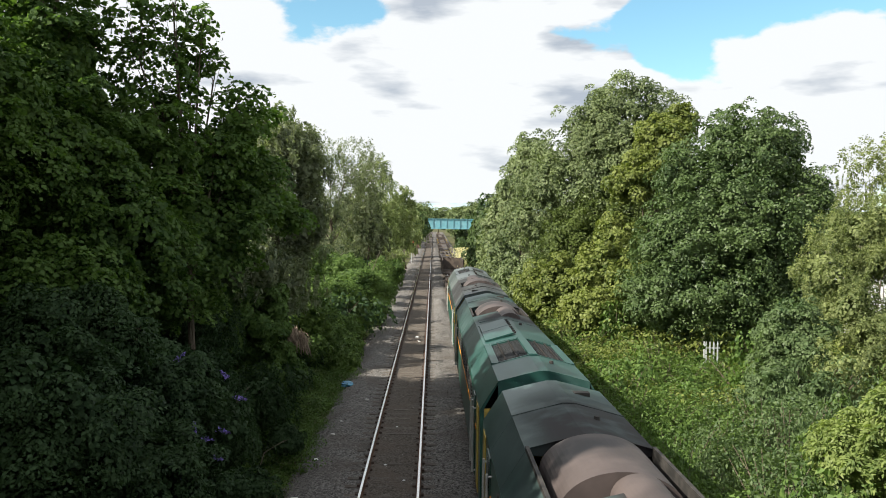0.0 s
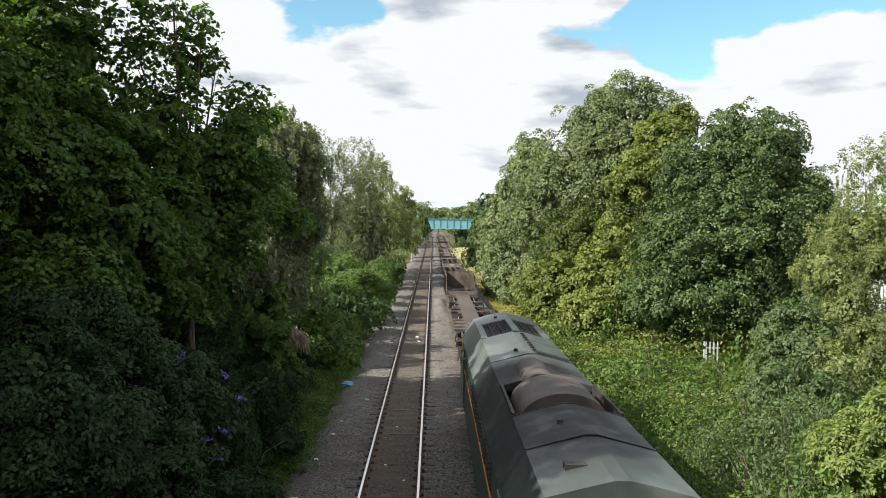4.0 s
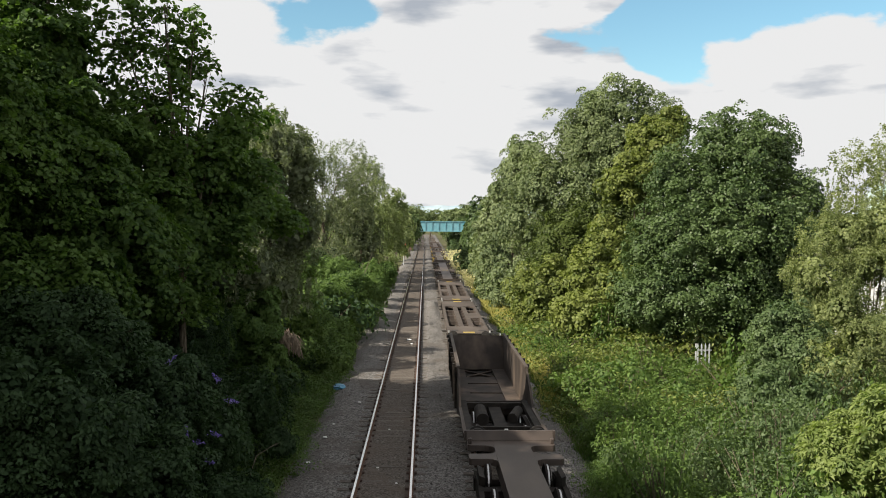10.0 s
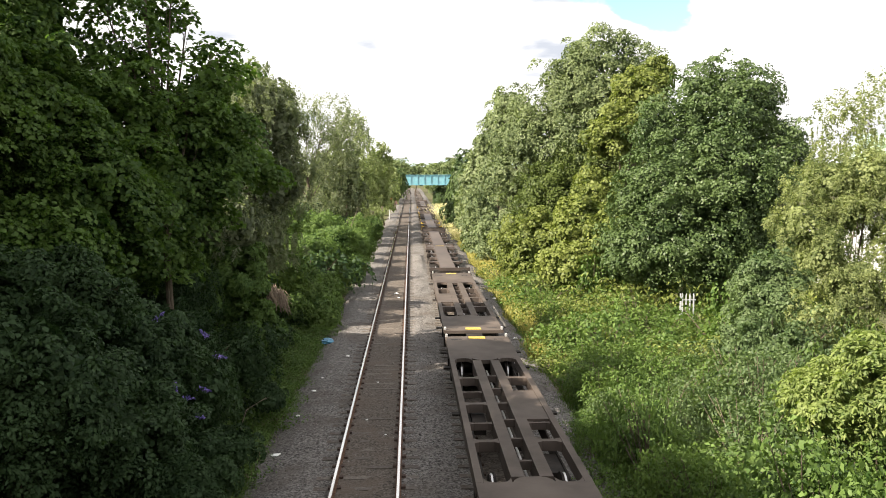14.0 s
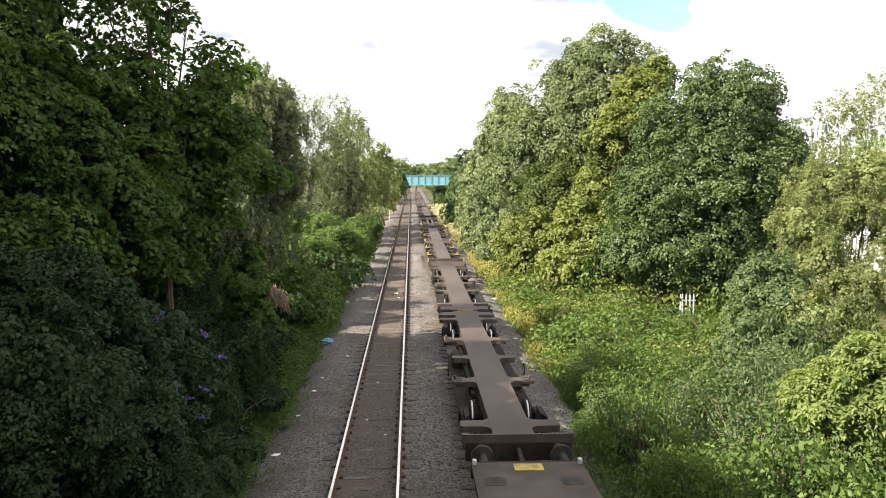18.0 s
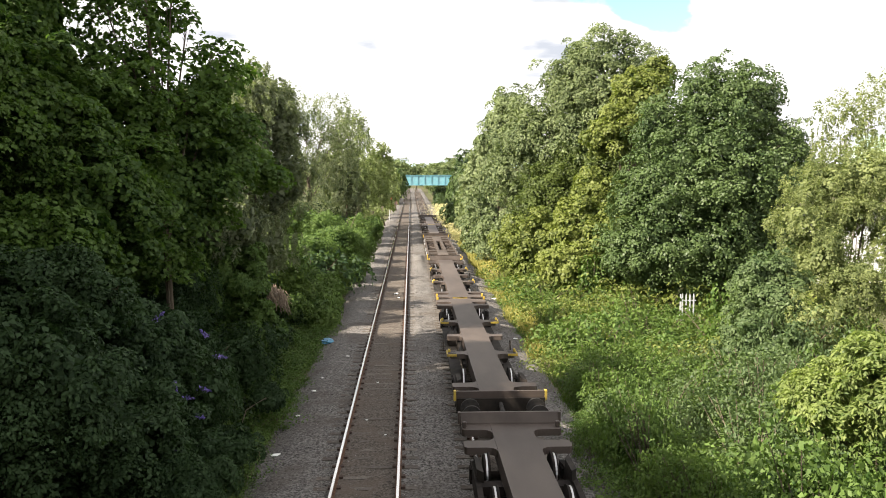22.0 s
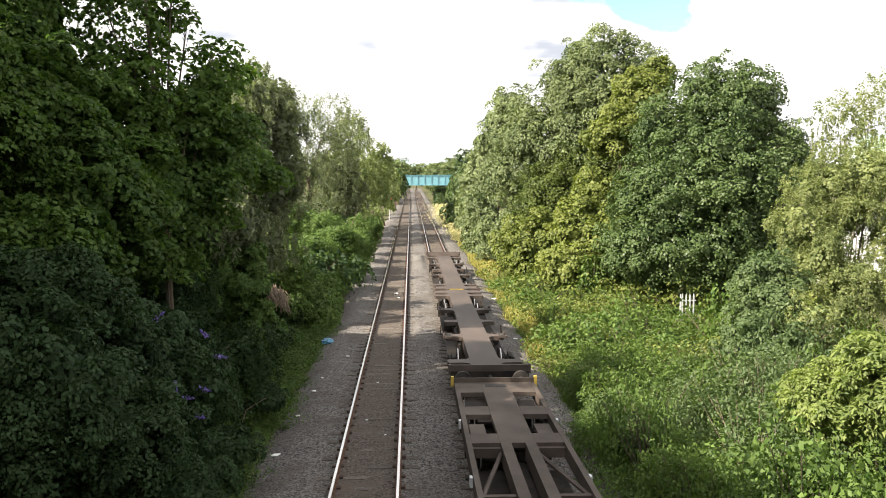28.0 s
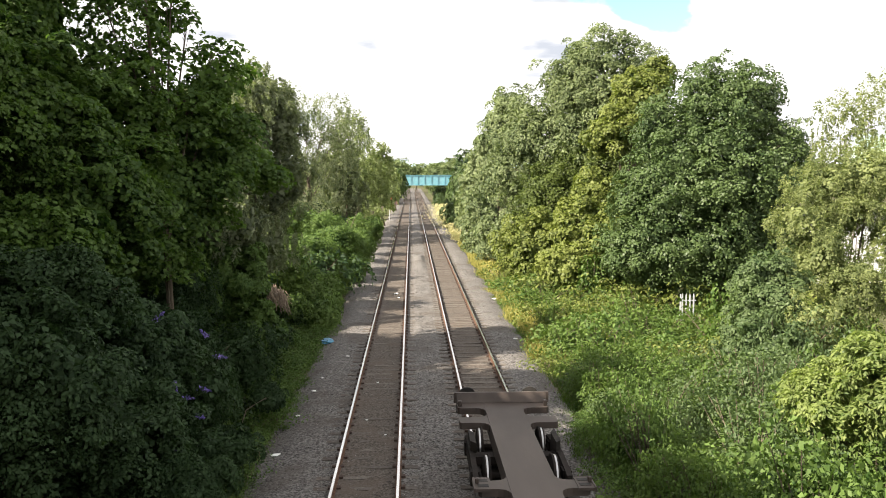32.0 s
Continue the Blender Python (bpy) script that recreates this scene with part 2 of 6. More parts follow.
M = dict(
    ballast=mat("ballast_stone", (0.04, 0.037, 0.035), 0.95, second=(0.22, 0.208, 0.198), scale=15, detail=3, bump=1.0, bump_scale=19,
                blotch=(0.085, 0.073, 0.062), blotch_scale=0.5, blotch_range=(0.5, 0.75), spec=0.2),
    fourfoot=mat("dirty_ballast", (0.045, 0.037, 0.031), 0.95, second=(0.135, 0.115, 0.098), scale=15, detail=3, bump=1.0, bump_scale=19,
                 blotch=(0.1, 0.08, 0.065), blotch_scale=0.7, spec=0.2),
    stone=mat("loose_stone", (0.1, 0.09, 0.083), 0.95, second=(0.215, 0.197, 0.185), scale=6, per="island", spread=0.45, spec=0.2),
    earth=mat("rough_ground", (0.05, 0.055, 0.025), 0.95, second=(0.1, 0.105, 0.045), scale=2.2, bump=0.8, bump_scale=5,
              blotch=(0.12, 0.1, 0.06), blotch_scale=0.25, spec=0.1),
    railtop=mat("polished_rail", (0.55, 0.54, 0.53), 0.22, 1.0, scale=3, stretch=(1, 0.1, 1)),
    rust=mat("rusty_rail_side", (0.075, 0.04, 0.025), 0.85, second=(0.13, 0.075, 0.05), scale=12, bump=0.3, spec=0.2),
    sleeper=mat("sleeper_concrete", (0.085, 0.074, 0.064), 0.9, second=(0.145, 0.128, 0.112), scale=9, bump=0.4, per="object", spread=0.2,
                blotch=(0.09, 0.073, 0.06), blotch_scale=2.0, spec=0.2),
    clip=mat("rail_clip_iron", (0.05, 0.035, 0.028), 0.8, second=(0.09, 0.06, 0.05), scale=20, spec=0.2),
    bark=mat("bark", (0.07, 0.055, 0.04), 0.95, second=(0.15, 0.125, 0.095), scale=6, bump=0.8, stretch=(3, 3, 0.6), spec=0.1),
    bridge=mat("pale_blue_paint", (0.13, 0.3, 0.36), 0.5, second=(0.17, 0.36, 0.42), scale=1.5, blotch=(0.1, 0.3, 0.36), blotch_scale=0.9),
    abutment=mat("bridge_brick", (0.14, 0.09, 0.07), 0.9, second=(0.22, 0.14, 0.11), scale=5, bump=0.5, spec=0.2),
    asphalt=mat("asphalt", (0.04, 0.04, 0.041), 0.9, second=(0.066, 0.065, 0.064), scale=30, bump=0.3, blotch=(0.085, 0.083, 0.08), blotch_scale=0.7, spec=0.2),
    green=mat("green_body_paint", (0.005, 0.048, 0.034), 0.35, second=(0.008, 0.066, 0.047), scale=1.2, blotch=(0.03, 0.05, 0.042), blotch_scale=0.8, blotch_range=(0.5, 0.8)),
    roof=roof_mat("faded_teal_roof", (0.011, 0.047, 0.039), (0.026, 0.074, 0.066), 0.97),
    dullroof=roof_mat("dull_grey_green_roof", (0.022, 0.05, 0.046), (0.05, 0.085, 0.082), 1.0),
    grimyroof=roof_mat("grimy_grey_roof", (0.036, 0.046, 0.045), (0.07, 0.086, 0.084), 0.9, (0.17, 0.19, 0.185)),
    soot=mat("sooty_roof", (0.017, 0.018, 0.019), 0.65, second=(0.045, 0.047, 0.049), scale=1.6, detail=9, bump=0.1, spec=0.35,
             blotch=(0.07, 0.085, 0.085), blotch_scale=0.8, blotch_range=(0.58, 0.8), stretch=(1, 0.5, 1)),
    heat=mat("heat_browned_steel", (0.045, 0.034, 0.032), 0.65, second=(0.085, 0.065, 0.061), scale=1.5, detail=8, blotch=(0.026, 0.022, 0.022), blotch_scale=1.1),
    yellow=mat("warning_yellow", (0.42, 0.29, 0.04), 0.55, second=(0.5, 0.37, 0.06), scale=2, blotch=(0.24, 0.17, 0.04), blotch_scale=3.0),
    orange=mat("orange_stripe", (0.6, 0.23, 0.02), 0.5, scale=2),
    black=mat("black_underframe", (0.018, 0.017, 0.016), 0.75, second=(0.045, 0.04, 0.036), scale=5, spec=0.3),
    glass=mat("dark_window_glass", (0.012, 0.014, 0.016), 0.06, scale=1, spec=0.6),
    grey=mat("brushed_handrail", (0.45, 0.45, 0.44), 0.4, 0.4, scale=8),
    deck=mat("brown_wagon_paint", (0.05, 0.038, 0.032), 0.6, second=(0.076, 0.059, 0.05), scale=1.3, detail=9, bump=0.08, bump_scale=8,
             blotch=(0.092, 0.073, 0.062), blotch_scale=0.6, blotch_range=(0.52, 0.85), spec=0.35, stretch=(1, 0.35, 1)),
    deckgrey=mat("grey_brown_wagon_paint", (0.05, 0.039, 0.032), 0.7, second=(0.08, 0.063, 0.053), scale=1.3, detail=9, bump=0.12, bump_scale=8,
                 blotch=(0.105, 0.085, 0.071), blotch_scale=0.6, blotch_range=(0.52, 0.8), spec=0.25),
    frame=mat("grimy_frame_steel", (0.012, 0.01, 0.009), 0.8, second=(0.028, 0.023, 0.019), scale=3, bump=0.15, spec=0.2),
    well=mat("rusty_well_steel", (0.024, 0.018, 0.015), 0.75, second=(0.047, 0.036, 0.029), scale=1.6, detail=9, bump=0.2,
             blotch=(0.1, 0.074, 0.057), blotch_scale=0.8, stretch=(1, 1, 0.4), spec=0.3),
    wheel=mat("bright_wheel_tread", (0.4, 0.4, 0.4), 0.35, 0.9, scale=4),
    bogie=mat("bogie_casting", (0.011, 0.009, 0.008), 0.85, second=(0.027, 0.021, 0.018), scale=5, bump=0.2, spec=0.2),
    white=mat("white_litter", (0.75, 0.75, 0.73), 0.6, second=(0.85, 0.85, 0.83), scale=5),
    blue=mat("blue_plastic", (0.02, 0.13, 0.24), 0.4, second=(0.03, 0.2, 0.33), scale=3),
    galv=mat("galvanised_steel", (0.5, 0.52, 0.54), 0.5, 0.3, second=(0.62, 0.64, 0.66), scale=9),
    wall=mat("white_render", (0.78, 0.78, 0.77), 0.8, second=(0.85, 0.85, 0.84), scale=1.5, blotch=(0.65, 0.65, 0.63), blotch_scale=0.4),
    slate=mat("slate_roof", (0.1, 0.1, 0.11), 0.7, second=(0.15, 0.15, 0.16), scale=4),
    flower=mat("purple_flower", (0.13, 0.1, 0.34), 0.8, second=(0.22, 0.16, 0.46), scale=9),
    straw=mat("dead_stems", (0.19, 0.145, 0.108), 0.9, second=(0.3, 0.24, 0.18), scale=9, per="island", spread=0.35, spec=0.1),
    redsign=mat("faded_red_sign", (0.5, 0.08, 0.05), 0.5, second=(0.6, 0.14, 0.1), scale=4),
    mesh=mat("orange_plastic_mesh", (0.75, 0.25, 0.15), 0.6, scale=6),
    syc=leaf_mat("sycamore_leaf", (0.021, 0.052, 0.017), (0.098, 0.162, 0.038), 0.46, 0.55, spec=0.2),
    dusk=leaf_mat("grey_willow_leaf", (0.074, 0.096, 0.06), (0.215, 0.242, 0.155), 0.42),
    ash=leaf_mat("birch_leaf", (0.1, 0.135, 0.058), (0.28, 0.32, 0.16), 0.4),
    oak=leaf_mat("oak_leaf", (0.024, 0.05, 0.017), (0.085, 0.128, 0.042), 0.22, 0.5, spec=0.3),
    poplar=leaf_mat("poplar_leaf", (0.05, 0.078, 0.036), (0.175, 0.215, 0.1), 0.22, 0.5),
    lime=leaf_mat("lime_leaf", (0.055, 0.085, 0.02), (0.18, 0.21, 0.056), 0.3),
    bramble=leaf_mat("bramble_leaf", (0.026, 0.062, 0.015), (0.115, 0.178, 0.046), 0.3, 0.55, 0.4),
    weed=leaf_mat("nettle_leaf", (0.03, 0.067, 0.014), (0.108, 0.166, 0.038), 0.3, 0.55, 0.5),
    elder=leaf_mat("elder_leaf", (0.032, 0.064, 0.024), (0.11, 0.155, 0.064), 0.28),
    sallow=leaf_mat("sallow_leaf", (0.07, 0.098, 0.038), (0.235, 0.268, 0.11), 0.35, 0.6),
    hawthorn=leaf_mat("hawthorn_leaf", (0.024, 0.045, 0.012), (0.092, 0.122, 0.032), 0.28, 0.5),
    golden=leaf_mat("yellow_green_shrub_leaf", (0.075, 0.12, 0.034), (0.235, 0.285, 0.095), 0.4),
    # darker than real leaves: the shade under the wood is put into this colour
    shade=leaf_mat("shade_darkened_shrub_leaf", (0.011, 0.027, 0.011), (0.038, 0.068, 0.027), 0.25, 0.6, 0.4, spec=0.15),
    grass=leaf_mat("dry_grass", (0.13, 0.14, 0.035), (0.4, 0.36, 0.12), 0.3, 0.7, 0.3),
    cream=leaf_mat("pale_seeding_grass", (0.46, 0.4, 0.2), (0.78, 0.72, 0.46), 0.3, 0.8),
    far=leaf_mat("distant_leaf", (0.06, 0.092, 0.042), (0.16, 0.2, 0.085), 0.2, 0.6, 0.08),
    hill=mat("hazy_hills", (0.22, 0.3, 0.36), 0.95, second=(0.36, 0.43, 0.46), scale=0.006, spec=0.0),
    nettle=leaf_mat("dark_nettle_leaf", (0.028, 0.064, 0.014), (0.09, 0.15, 0.035), 0.25, 0.55, 0.5),
)


# ---- mesh tools ----
def link(name, me, material, parent=None, label=""):
    me.materials.append(material)
    ob = new(name, me)
    if parent:
        ob.parent = parent
    if label:
        ob["label"] = label
    return ob


def part(name, bm, material, parent=None, label="", smooth=False):
    me = bpy.data.meshes.new(name)
    bm.to_mesh(me)
    bm.free()
    if smooth:
        me.polygons.foreach_set("use_smooth", [True] * len(me.polygons))
    return link(name, me, material, parent, label)


def empty(name, x=0, y=0, z=0, turn=0):
    ob = new(name)
    ob.empty_display_size = 0.3
    ob.matrix_basis = pose(x, y, z, 0, 0, turn)
    return ob


def box(bm, x0, x1, y0, y1, z0, z1, bevel=0.0):
    g = bmesh.ops.create_cube(bm, size=1.0, matrix=Matrix.Translation(((x0 + x1) / 2, (y0 + y1) / 2, (z0 + z1) / 2)) @ Matrix.Diagonal((x1 - x0, y1 - y0, z1 - z0, 1)))
    if bevel:
        es = list({e for v in g["verts"] for e in v.link_edges})
        bmesh.ops.bevel(bm, geom=es, offset=bevel, segments=1, affect="EDGES", profile=0.5)
    return bm


def boxes(*rows, bevel=0.0):
    bm = bmesh.new()
    for r in rows:
        box(bm, *r, bevel=bevel)
    return bm


def prism(bm, outline, axis, a, b):
    """Sweeps a closed outline (pairs) along an axis from a to b: x pairs are (y, z), y pairs (x, z), z pairs (x, y)."""
    def at(p, s):
        return {"x": (s, p[0], p[1]), "y": (p[0], s, p[1]), "z": (p[0], p[1], s)}[axis]
    v0 = [bm.verts.new(at(p, a)) for p in outline]
    v1 = [bm.verts.new(at(p, b)) for p in outline]
    n = len(outline)
    for i in range(n):
        bm.faces.new((v0[i], v0[(i + 1) % n], v1[(i + 1) % n], v1[i]))
    bm.faces.new(v0[::-1])
    bm.faces.new(v1)
    bmesh.ops.recalc_face_normals(bm, faces=bm.faces)
    return bm


def tube(bm, a, b, r0, r1=None, sides=8):
    """A tapered round bar from a to b."""
    a, b = Vector(a), Vector(b)
    d = b - a
    m = Matrix.Translation((a + b) / 2) @ d.to_track_quat("Z", "Y").to_matrix().to_4x4()
    bmesh.ops.create_cone(bm, cap_ends=True, segments=sides, radius1=r0, radius2=r0 if r1 is None else r1, depth=d.length, matrix=m)
    return bm


def fast_mesh(name, verts, size):
    """A mesh of loose faces, each of `size` corners in a row."""
    me = bpy.data.meshes.new(name)
    n = len(verts)
    me.vertices.add(n)
    me.vertices.foreach_set("co", np.ascontiguousarray(verts, dtype=np.float32).ravel())
    me.loops.add(n)
    me.loops.foreach_set("vertex_index", np.arange(n, dtype=np.int32))
    me.polygons.add(n // size)
    me.polygons.foreach_set("loop_start", np.arange(0, n, size, dtype=np.int32))
    me.update(calc_edges=True)
    return me


def unit(v):
    return v / np.maximum(np.linalg.norm(v, axis=1, keepdims=True), 1e-6)


def leaf_faces(rng, at, nor, along, size, width=0.6, lobed=False):
    """Leaves at the points `at` with normals `nor`, pointing `along`: pointed and folded, or broad with three lobes."""
    n = len(at)
    along = unit(along - nor * (along * nor).sum(1, keepdims=True))
    side = np.cross(nor, along)
    s = (size * rng.uniform(0.6, 1.3, n))[:, None]
    if lobed:
        outline = ((-0.5, 0, 0.0), (-0.1, 0.68, -0.02), (0.14, 0.4, 0.05), (0.5, 0, -0.1), (0.14, -0.4, 0.05), (-0.1, -0.68, -0.02))
    else:
        outline = ((-0.5, 0, 0.0), (-0.05, 0.5, 0.1), (0.5, 0, -0.08), (-0.05, -0.5, 0.1))
    q = np.empty((n, len(outline), 3))
    for i, (u, v, w) in enumerate(outline):
        q[:, i] = at + along * s * u + side * s * (v * width) + nor * s * w
    return q.reshape(-1, 3)


def leaf_quads(rng, at, out, size, width=0.6, up=0.5, wild=0.8):
    """Loosely turned leaves, facing roughly outwards and up."""
    n = len(at)
    nor = unit(out * 0.7 + np.array([0, 0, up]) + rng.normal(size=(n, 3)) * wild * 0.6)
    return leaf_faces(rng, at, nor, rng.normal(size=(n, 3)), size, width)


def foliage(rng, lobes, count, clump, leaf, width, style="dome", depth=0.45, lobed=False):
    """Leaves in clumps over the outer shells of the lobes (x, y, z, rx, ry, rz): rounded domes, flat tiers or hanging sprays."""
    lobes = np.array(lobes, float)
    c, r = lobes[:, :3], lobes[:, 3:]
    area = (r[:, 0] * r[:, 1] + r[:, 0] * r[:, 2] + r[:, 1] * r[:, 2])
    share = area / area.sum()
    rise, flat, stray = {"dome": (0.6, 0.75, 0.5), "tier": (1.2, 0.3, 0.45), "droop": (0.1, 0.3, 0.8)}[style]
    made = []
    for i in range(len(lobes)):
        k = max(6, int(area[i] * 4.2 / (clump * clump * 1.6)))
        d = unit(rng.normal(size=(k, 3)))
        rad = 1 - depth * rng.random(k) ** 1.7 + rng.normal(size=k) * 0.1
        cc = c[i] + d * r[i] * rad[:, None]
        inner = np.zeros(k, bool)
        for j in range(len(lobes)):
            if j != i:
                inner |= (((cc - c[j]) / r[j]) ** 2).sum(1) < 0.3
        cc, d = cc[~inner], d[~inner]
        if not len(cc):
            continue
        n = int(count * share[i])
        sz = clump * rng.uniform(0.55, 1.4, len(cc))
        w = sz * sz
        pick = rng.choice(len(cc), n, p=w / w.sum())
        axis = unit(d * 0.6 + rng.normal(size=d.shape) * 0.3 + [0, 0, rise])[pick]
        z = sz[pick][:, None]
        e = rng.normal(size=(n, 3))
        e = unit(e - axis * (e * axis).sum(1, keepdims=True))
        q = rng.random((n, 1)) ** 0.55
        nor = unit(axis + e * q * (0.9 if style == "dome" else 0.45) + rng.normal(size=(n, 3)) * stray)
        if style == "droop":
            fall = rng.random((n, 1))
            at = cc[pick] + e * q * z * 0.55 + d[pick] * z * 0.3 + (np.array([0, 0, 0.5]) - np.array([0, 0, 1.1]) * fall) * z
            nor = unit(d[pick] * 0.5 + [0, 0, 0.45] + rng.normal(size=(n, 3)) * stray)
            along = e * 0.8 + d[pick] * 0.4 + [0, 0, -0.6]
        else:
            at = cc[pick] + e * q * z + axis * (1 - q * q) * z * flat - axis * (rng.random((n, 1)) ** 2) * z * 0.3
            if style == "tier":
                at[:, 2] -= (q[:, 0] ** 2) * z[:, 0] * 0.25
            along = e + axis * 0.3 + rng.normal(size=(n, 3)) * 0.5 + [0, 0, -0.1 if style == "dome" else -0.4]
        at[:, 2] = np.maximum(at[:, 2], 0.03)
        made.append(leaf_faces(rng, at, nor, along, leaf, width, lobed))
    return np.concatenate(made)


def limb_mesh(base, lobes, r, rng, lean=0.0):
    """Trunk and limbs: a bent, tapered trunk with a limb into every lobe."""
    bm = bmesh.new()
    lobes = sorted(lobes, key=lambda q: q[2])
    top = max(lobes, key=lambda q: q[2])
    base = Vector(base)
    mid = base.lerp(Vector((top[0], top[1], top[2])), 0.45) + Vector((rng.normal() * 0.3, rng.normal() * 0.3, 0))
    end = Vector((top[0], top[1], top[2] + top[5] * 0.3))
    tube(bm, base, mid, r, r * 0.7, 8)
    tube(bm, mid, end, r * 0.7, r * 0.15, 7)
    for q in lobes:
        c = Vector(q[:3])
        s = base.lerp(mid, min(0.95, max(0.25, (c.z - base.z) / max(0.5, mid.z - base.z) * 0.6)))
        k = s.lerp(c, 0.5) + Vector((0, 0, 0.12 * (c - s).length))
        tube(bm, s, k, r * 0.4, r * 0.26, 6)
        tube(bm, k, c, r * 0.26, r * 0.1, 5)
        for _ in range(4):
            e = c + Vector((rng.uniform(-1, 1) * q[3], rng.uniform(-1, 1) * q[4], rng.uniform(-0.2, 0.9) * q[5])) * 0.7
            tube(bm, k.lerp(c, rng.uniform(0.3, 1)), e, r * 0.1, r * 0.03, 4)
    return bm


def tree(name, base, lobes, material, leaf, count, clump, trunk, label, category="tree", group="", seed=1, width=0.6, depth=0.45, fill=0.2,
         style="dome", lobed=False):
    rng = np.random.default_rng(seed)
    base = (base[0], base[1], ground_z(base[0], base[1]) - 0.15)
    ob = tagged(empty(name, *base), label, category, group)
    o = np.array(base)
    loc = [tuple(np.array(q) - np.array([*o, 0, 0, 0])) for q in lobes]
    verts = [foliage(rng, loc, count, clump * 0.7, leaf, width, style, depth, lobed)]
    if fill:
        # larger, deeper leaves close the middle of the crown
        core = [(*q[:3], q[3] * 0.6, q[4] * 0.6, q[5] * 0.6) for q in loc]
        verts.append(foliage(rng, core, int(count * fill * 1.3), clump, leaf * 1.35, 0.8, "dome", 0.5, lobed))
    link("crown", fast_mesh("crown", np.concatenate(verts), 6 if lobed else 4), material, ob)
    part("trunk", limb_mesh((0, 0, 0), loc, trunk, rng), M["bark"], ob)
    return ob


# ---- ground and railway ----
def step01(v):
    v = min(1.0, max(0.0, v))
    return v * v * (3 - 2 * v)


def ground_z(x, y):
    z = -0.46
    z += 2.3 * step01((-4.2 - x) / 9.0)
    z -= 0.55 * step01((x - 6.0) / 8.0)
    far = math.hypot(x, y)
    if far > 420:
        z += 38 * step01((far - 420) / 2600) * (0.75 + 0.5 * noise.noise((x * 0.0011, y * 0.0011, 3)))
    return z + 0.12 * noise.noise((x * 0.35, y * 0.35, 0)) * step01((abs(x - 0.7) - 5.0) / 2)


def spaced(inner, outer, step):
    v, out, s = 0.0, [0.0], step
    while v < outer:
        if v > inner:
            s *= 1.35
        v += s
        out.append(v)
    return [-q for q in out[:0:-1]] + out


def grid_mesh(name, xs, ys, height):
    me = bpy.data.meshes.new(name)
    nx, ny = len(xs), len(ys)
    me.from_pydata([(x, y, height(x, y)) for y in ys for x in xs], [],
                   [(j * nx + i, j * nx + i + 1, (j + 1) * nx + i + 1, (j + 1) * nx + i) for j in range(ny - 1) for i in range(nx - 1)])
    me.polygons.foreach_set("use_smooth", [True] * len(me.polygons))
    return me


tagged(link("ground", grid_mesh("ground", spaced(30, 4300, 1.0), [v + 60 for v in spaced(110, 4300, 2.0)], ground_z), M["earth"]),
       "rough grassy railway land with low distant hills", "ground", kind="structure")

LEFT_TRACK, RIGHT_TRACK, HALF_GAUGE = -1.08, 2.4, 0.7525
Y0, Y1 = -330.0, 420.0


def bed_z(x, y):
    n = noise.noise((x * 1.3, y * 1.3, 5)) * 0.035 + noise.noise((x * 4.1, y * 4.1, 9)) * 0.025
    side = max(0.0, x - 4.45, -3.15 - x)
    z = -0.2 - 0.75 * max(0.0, side - 0.15) * 0.45
    if min(abs(x - LEFT_TRACK), abs(x - RIGHT_TRACK)) > 1.25 and side == 0:
        z += 0.03
    off = min(abs(x - LEFT_TRACK), abs(x - RIGHT_TRACK)) - 1.2
    if off > 0 and side < 0.9:
        heap = max(0.0, noise.noise((x * 0.22 + 9, y * 0.16, 2)) + 0.25 * noise.noise((x * 0.9, y * 0.55, 7)))
        z += 0.42 * heap * step01(off / 0.4) * step01((y - 38) / 12)
    return z + n


bed_xs = [-4.15 + 0.17 * i for i in range(55)]
bed_ys = [Y0 + 8 * i for i in range(42)] + [6 + 0.22 * i for i in range(300)] + [72 + 0.6 * i for i in range(160)] + [168 + 9 * i for i in range(29)]
tagged(link("ballast_bed", grid_mesh("ballast_bed", bed_xs, bed_ys, bed_z), M["ballast"]),
       "grey-brown crushed stone ballast under two tracks", "ballast", kind="structure")


def fourfoot(x0, name):
    me = grid_mesh(name, [x0 - 0.68 + 0.136 * i for i in range(11)], bed_ys, lambda x, y: bed_z(x, y) + 0.018)
    tagged(link(name, me, M["fourfoot"]), "brown oil-stained ballast between the rails", "ballast", kind="structure")


fourfoot(LEFT_TRACK, "track_bed_1")
fourfoot(RIGHT_TRACK, "track_bed_2")

RAIL = [(-0.07, -0.155), (0.07, -0.155), (0.07, -0.14), (0.012, -0.115), (0.012, -0.04), (0.034, -0.03), (0.034, -0.006),
        (-0.034, -0.006), (-0.034, -0.03), (-0.012, -0.04), (-0.012, -0.115), (-0.07, -0.14)]


def rail_line(x, track):
    bm = prism(bmesh.new(), [(x + a, b) for a, b in RAIL], "y", Y0, Y1)
    ob = part("rail", bm, M["rust"], track, "rusty steel rail with a polished head")
    part("rail_head", boxes((x - 0.031, x + 0.031, Y0, Y1, -0.0055, 0.0)), M["railtop"], ob, "bright worn running surface")


rng_s = random.Random(5)
SLEEPER_STEP = 0.7


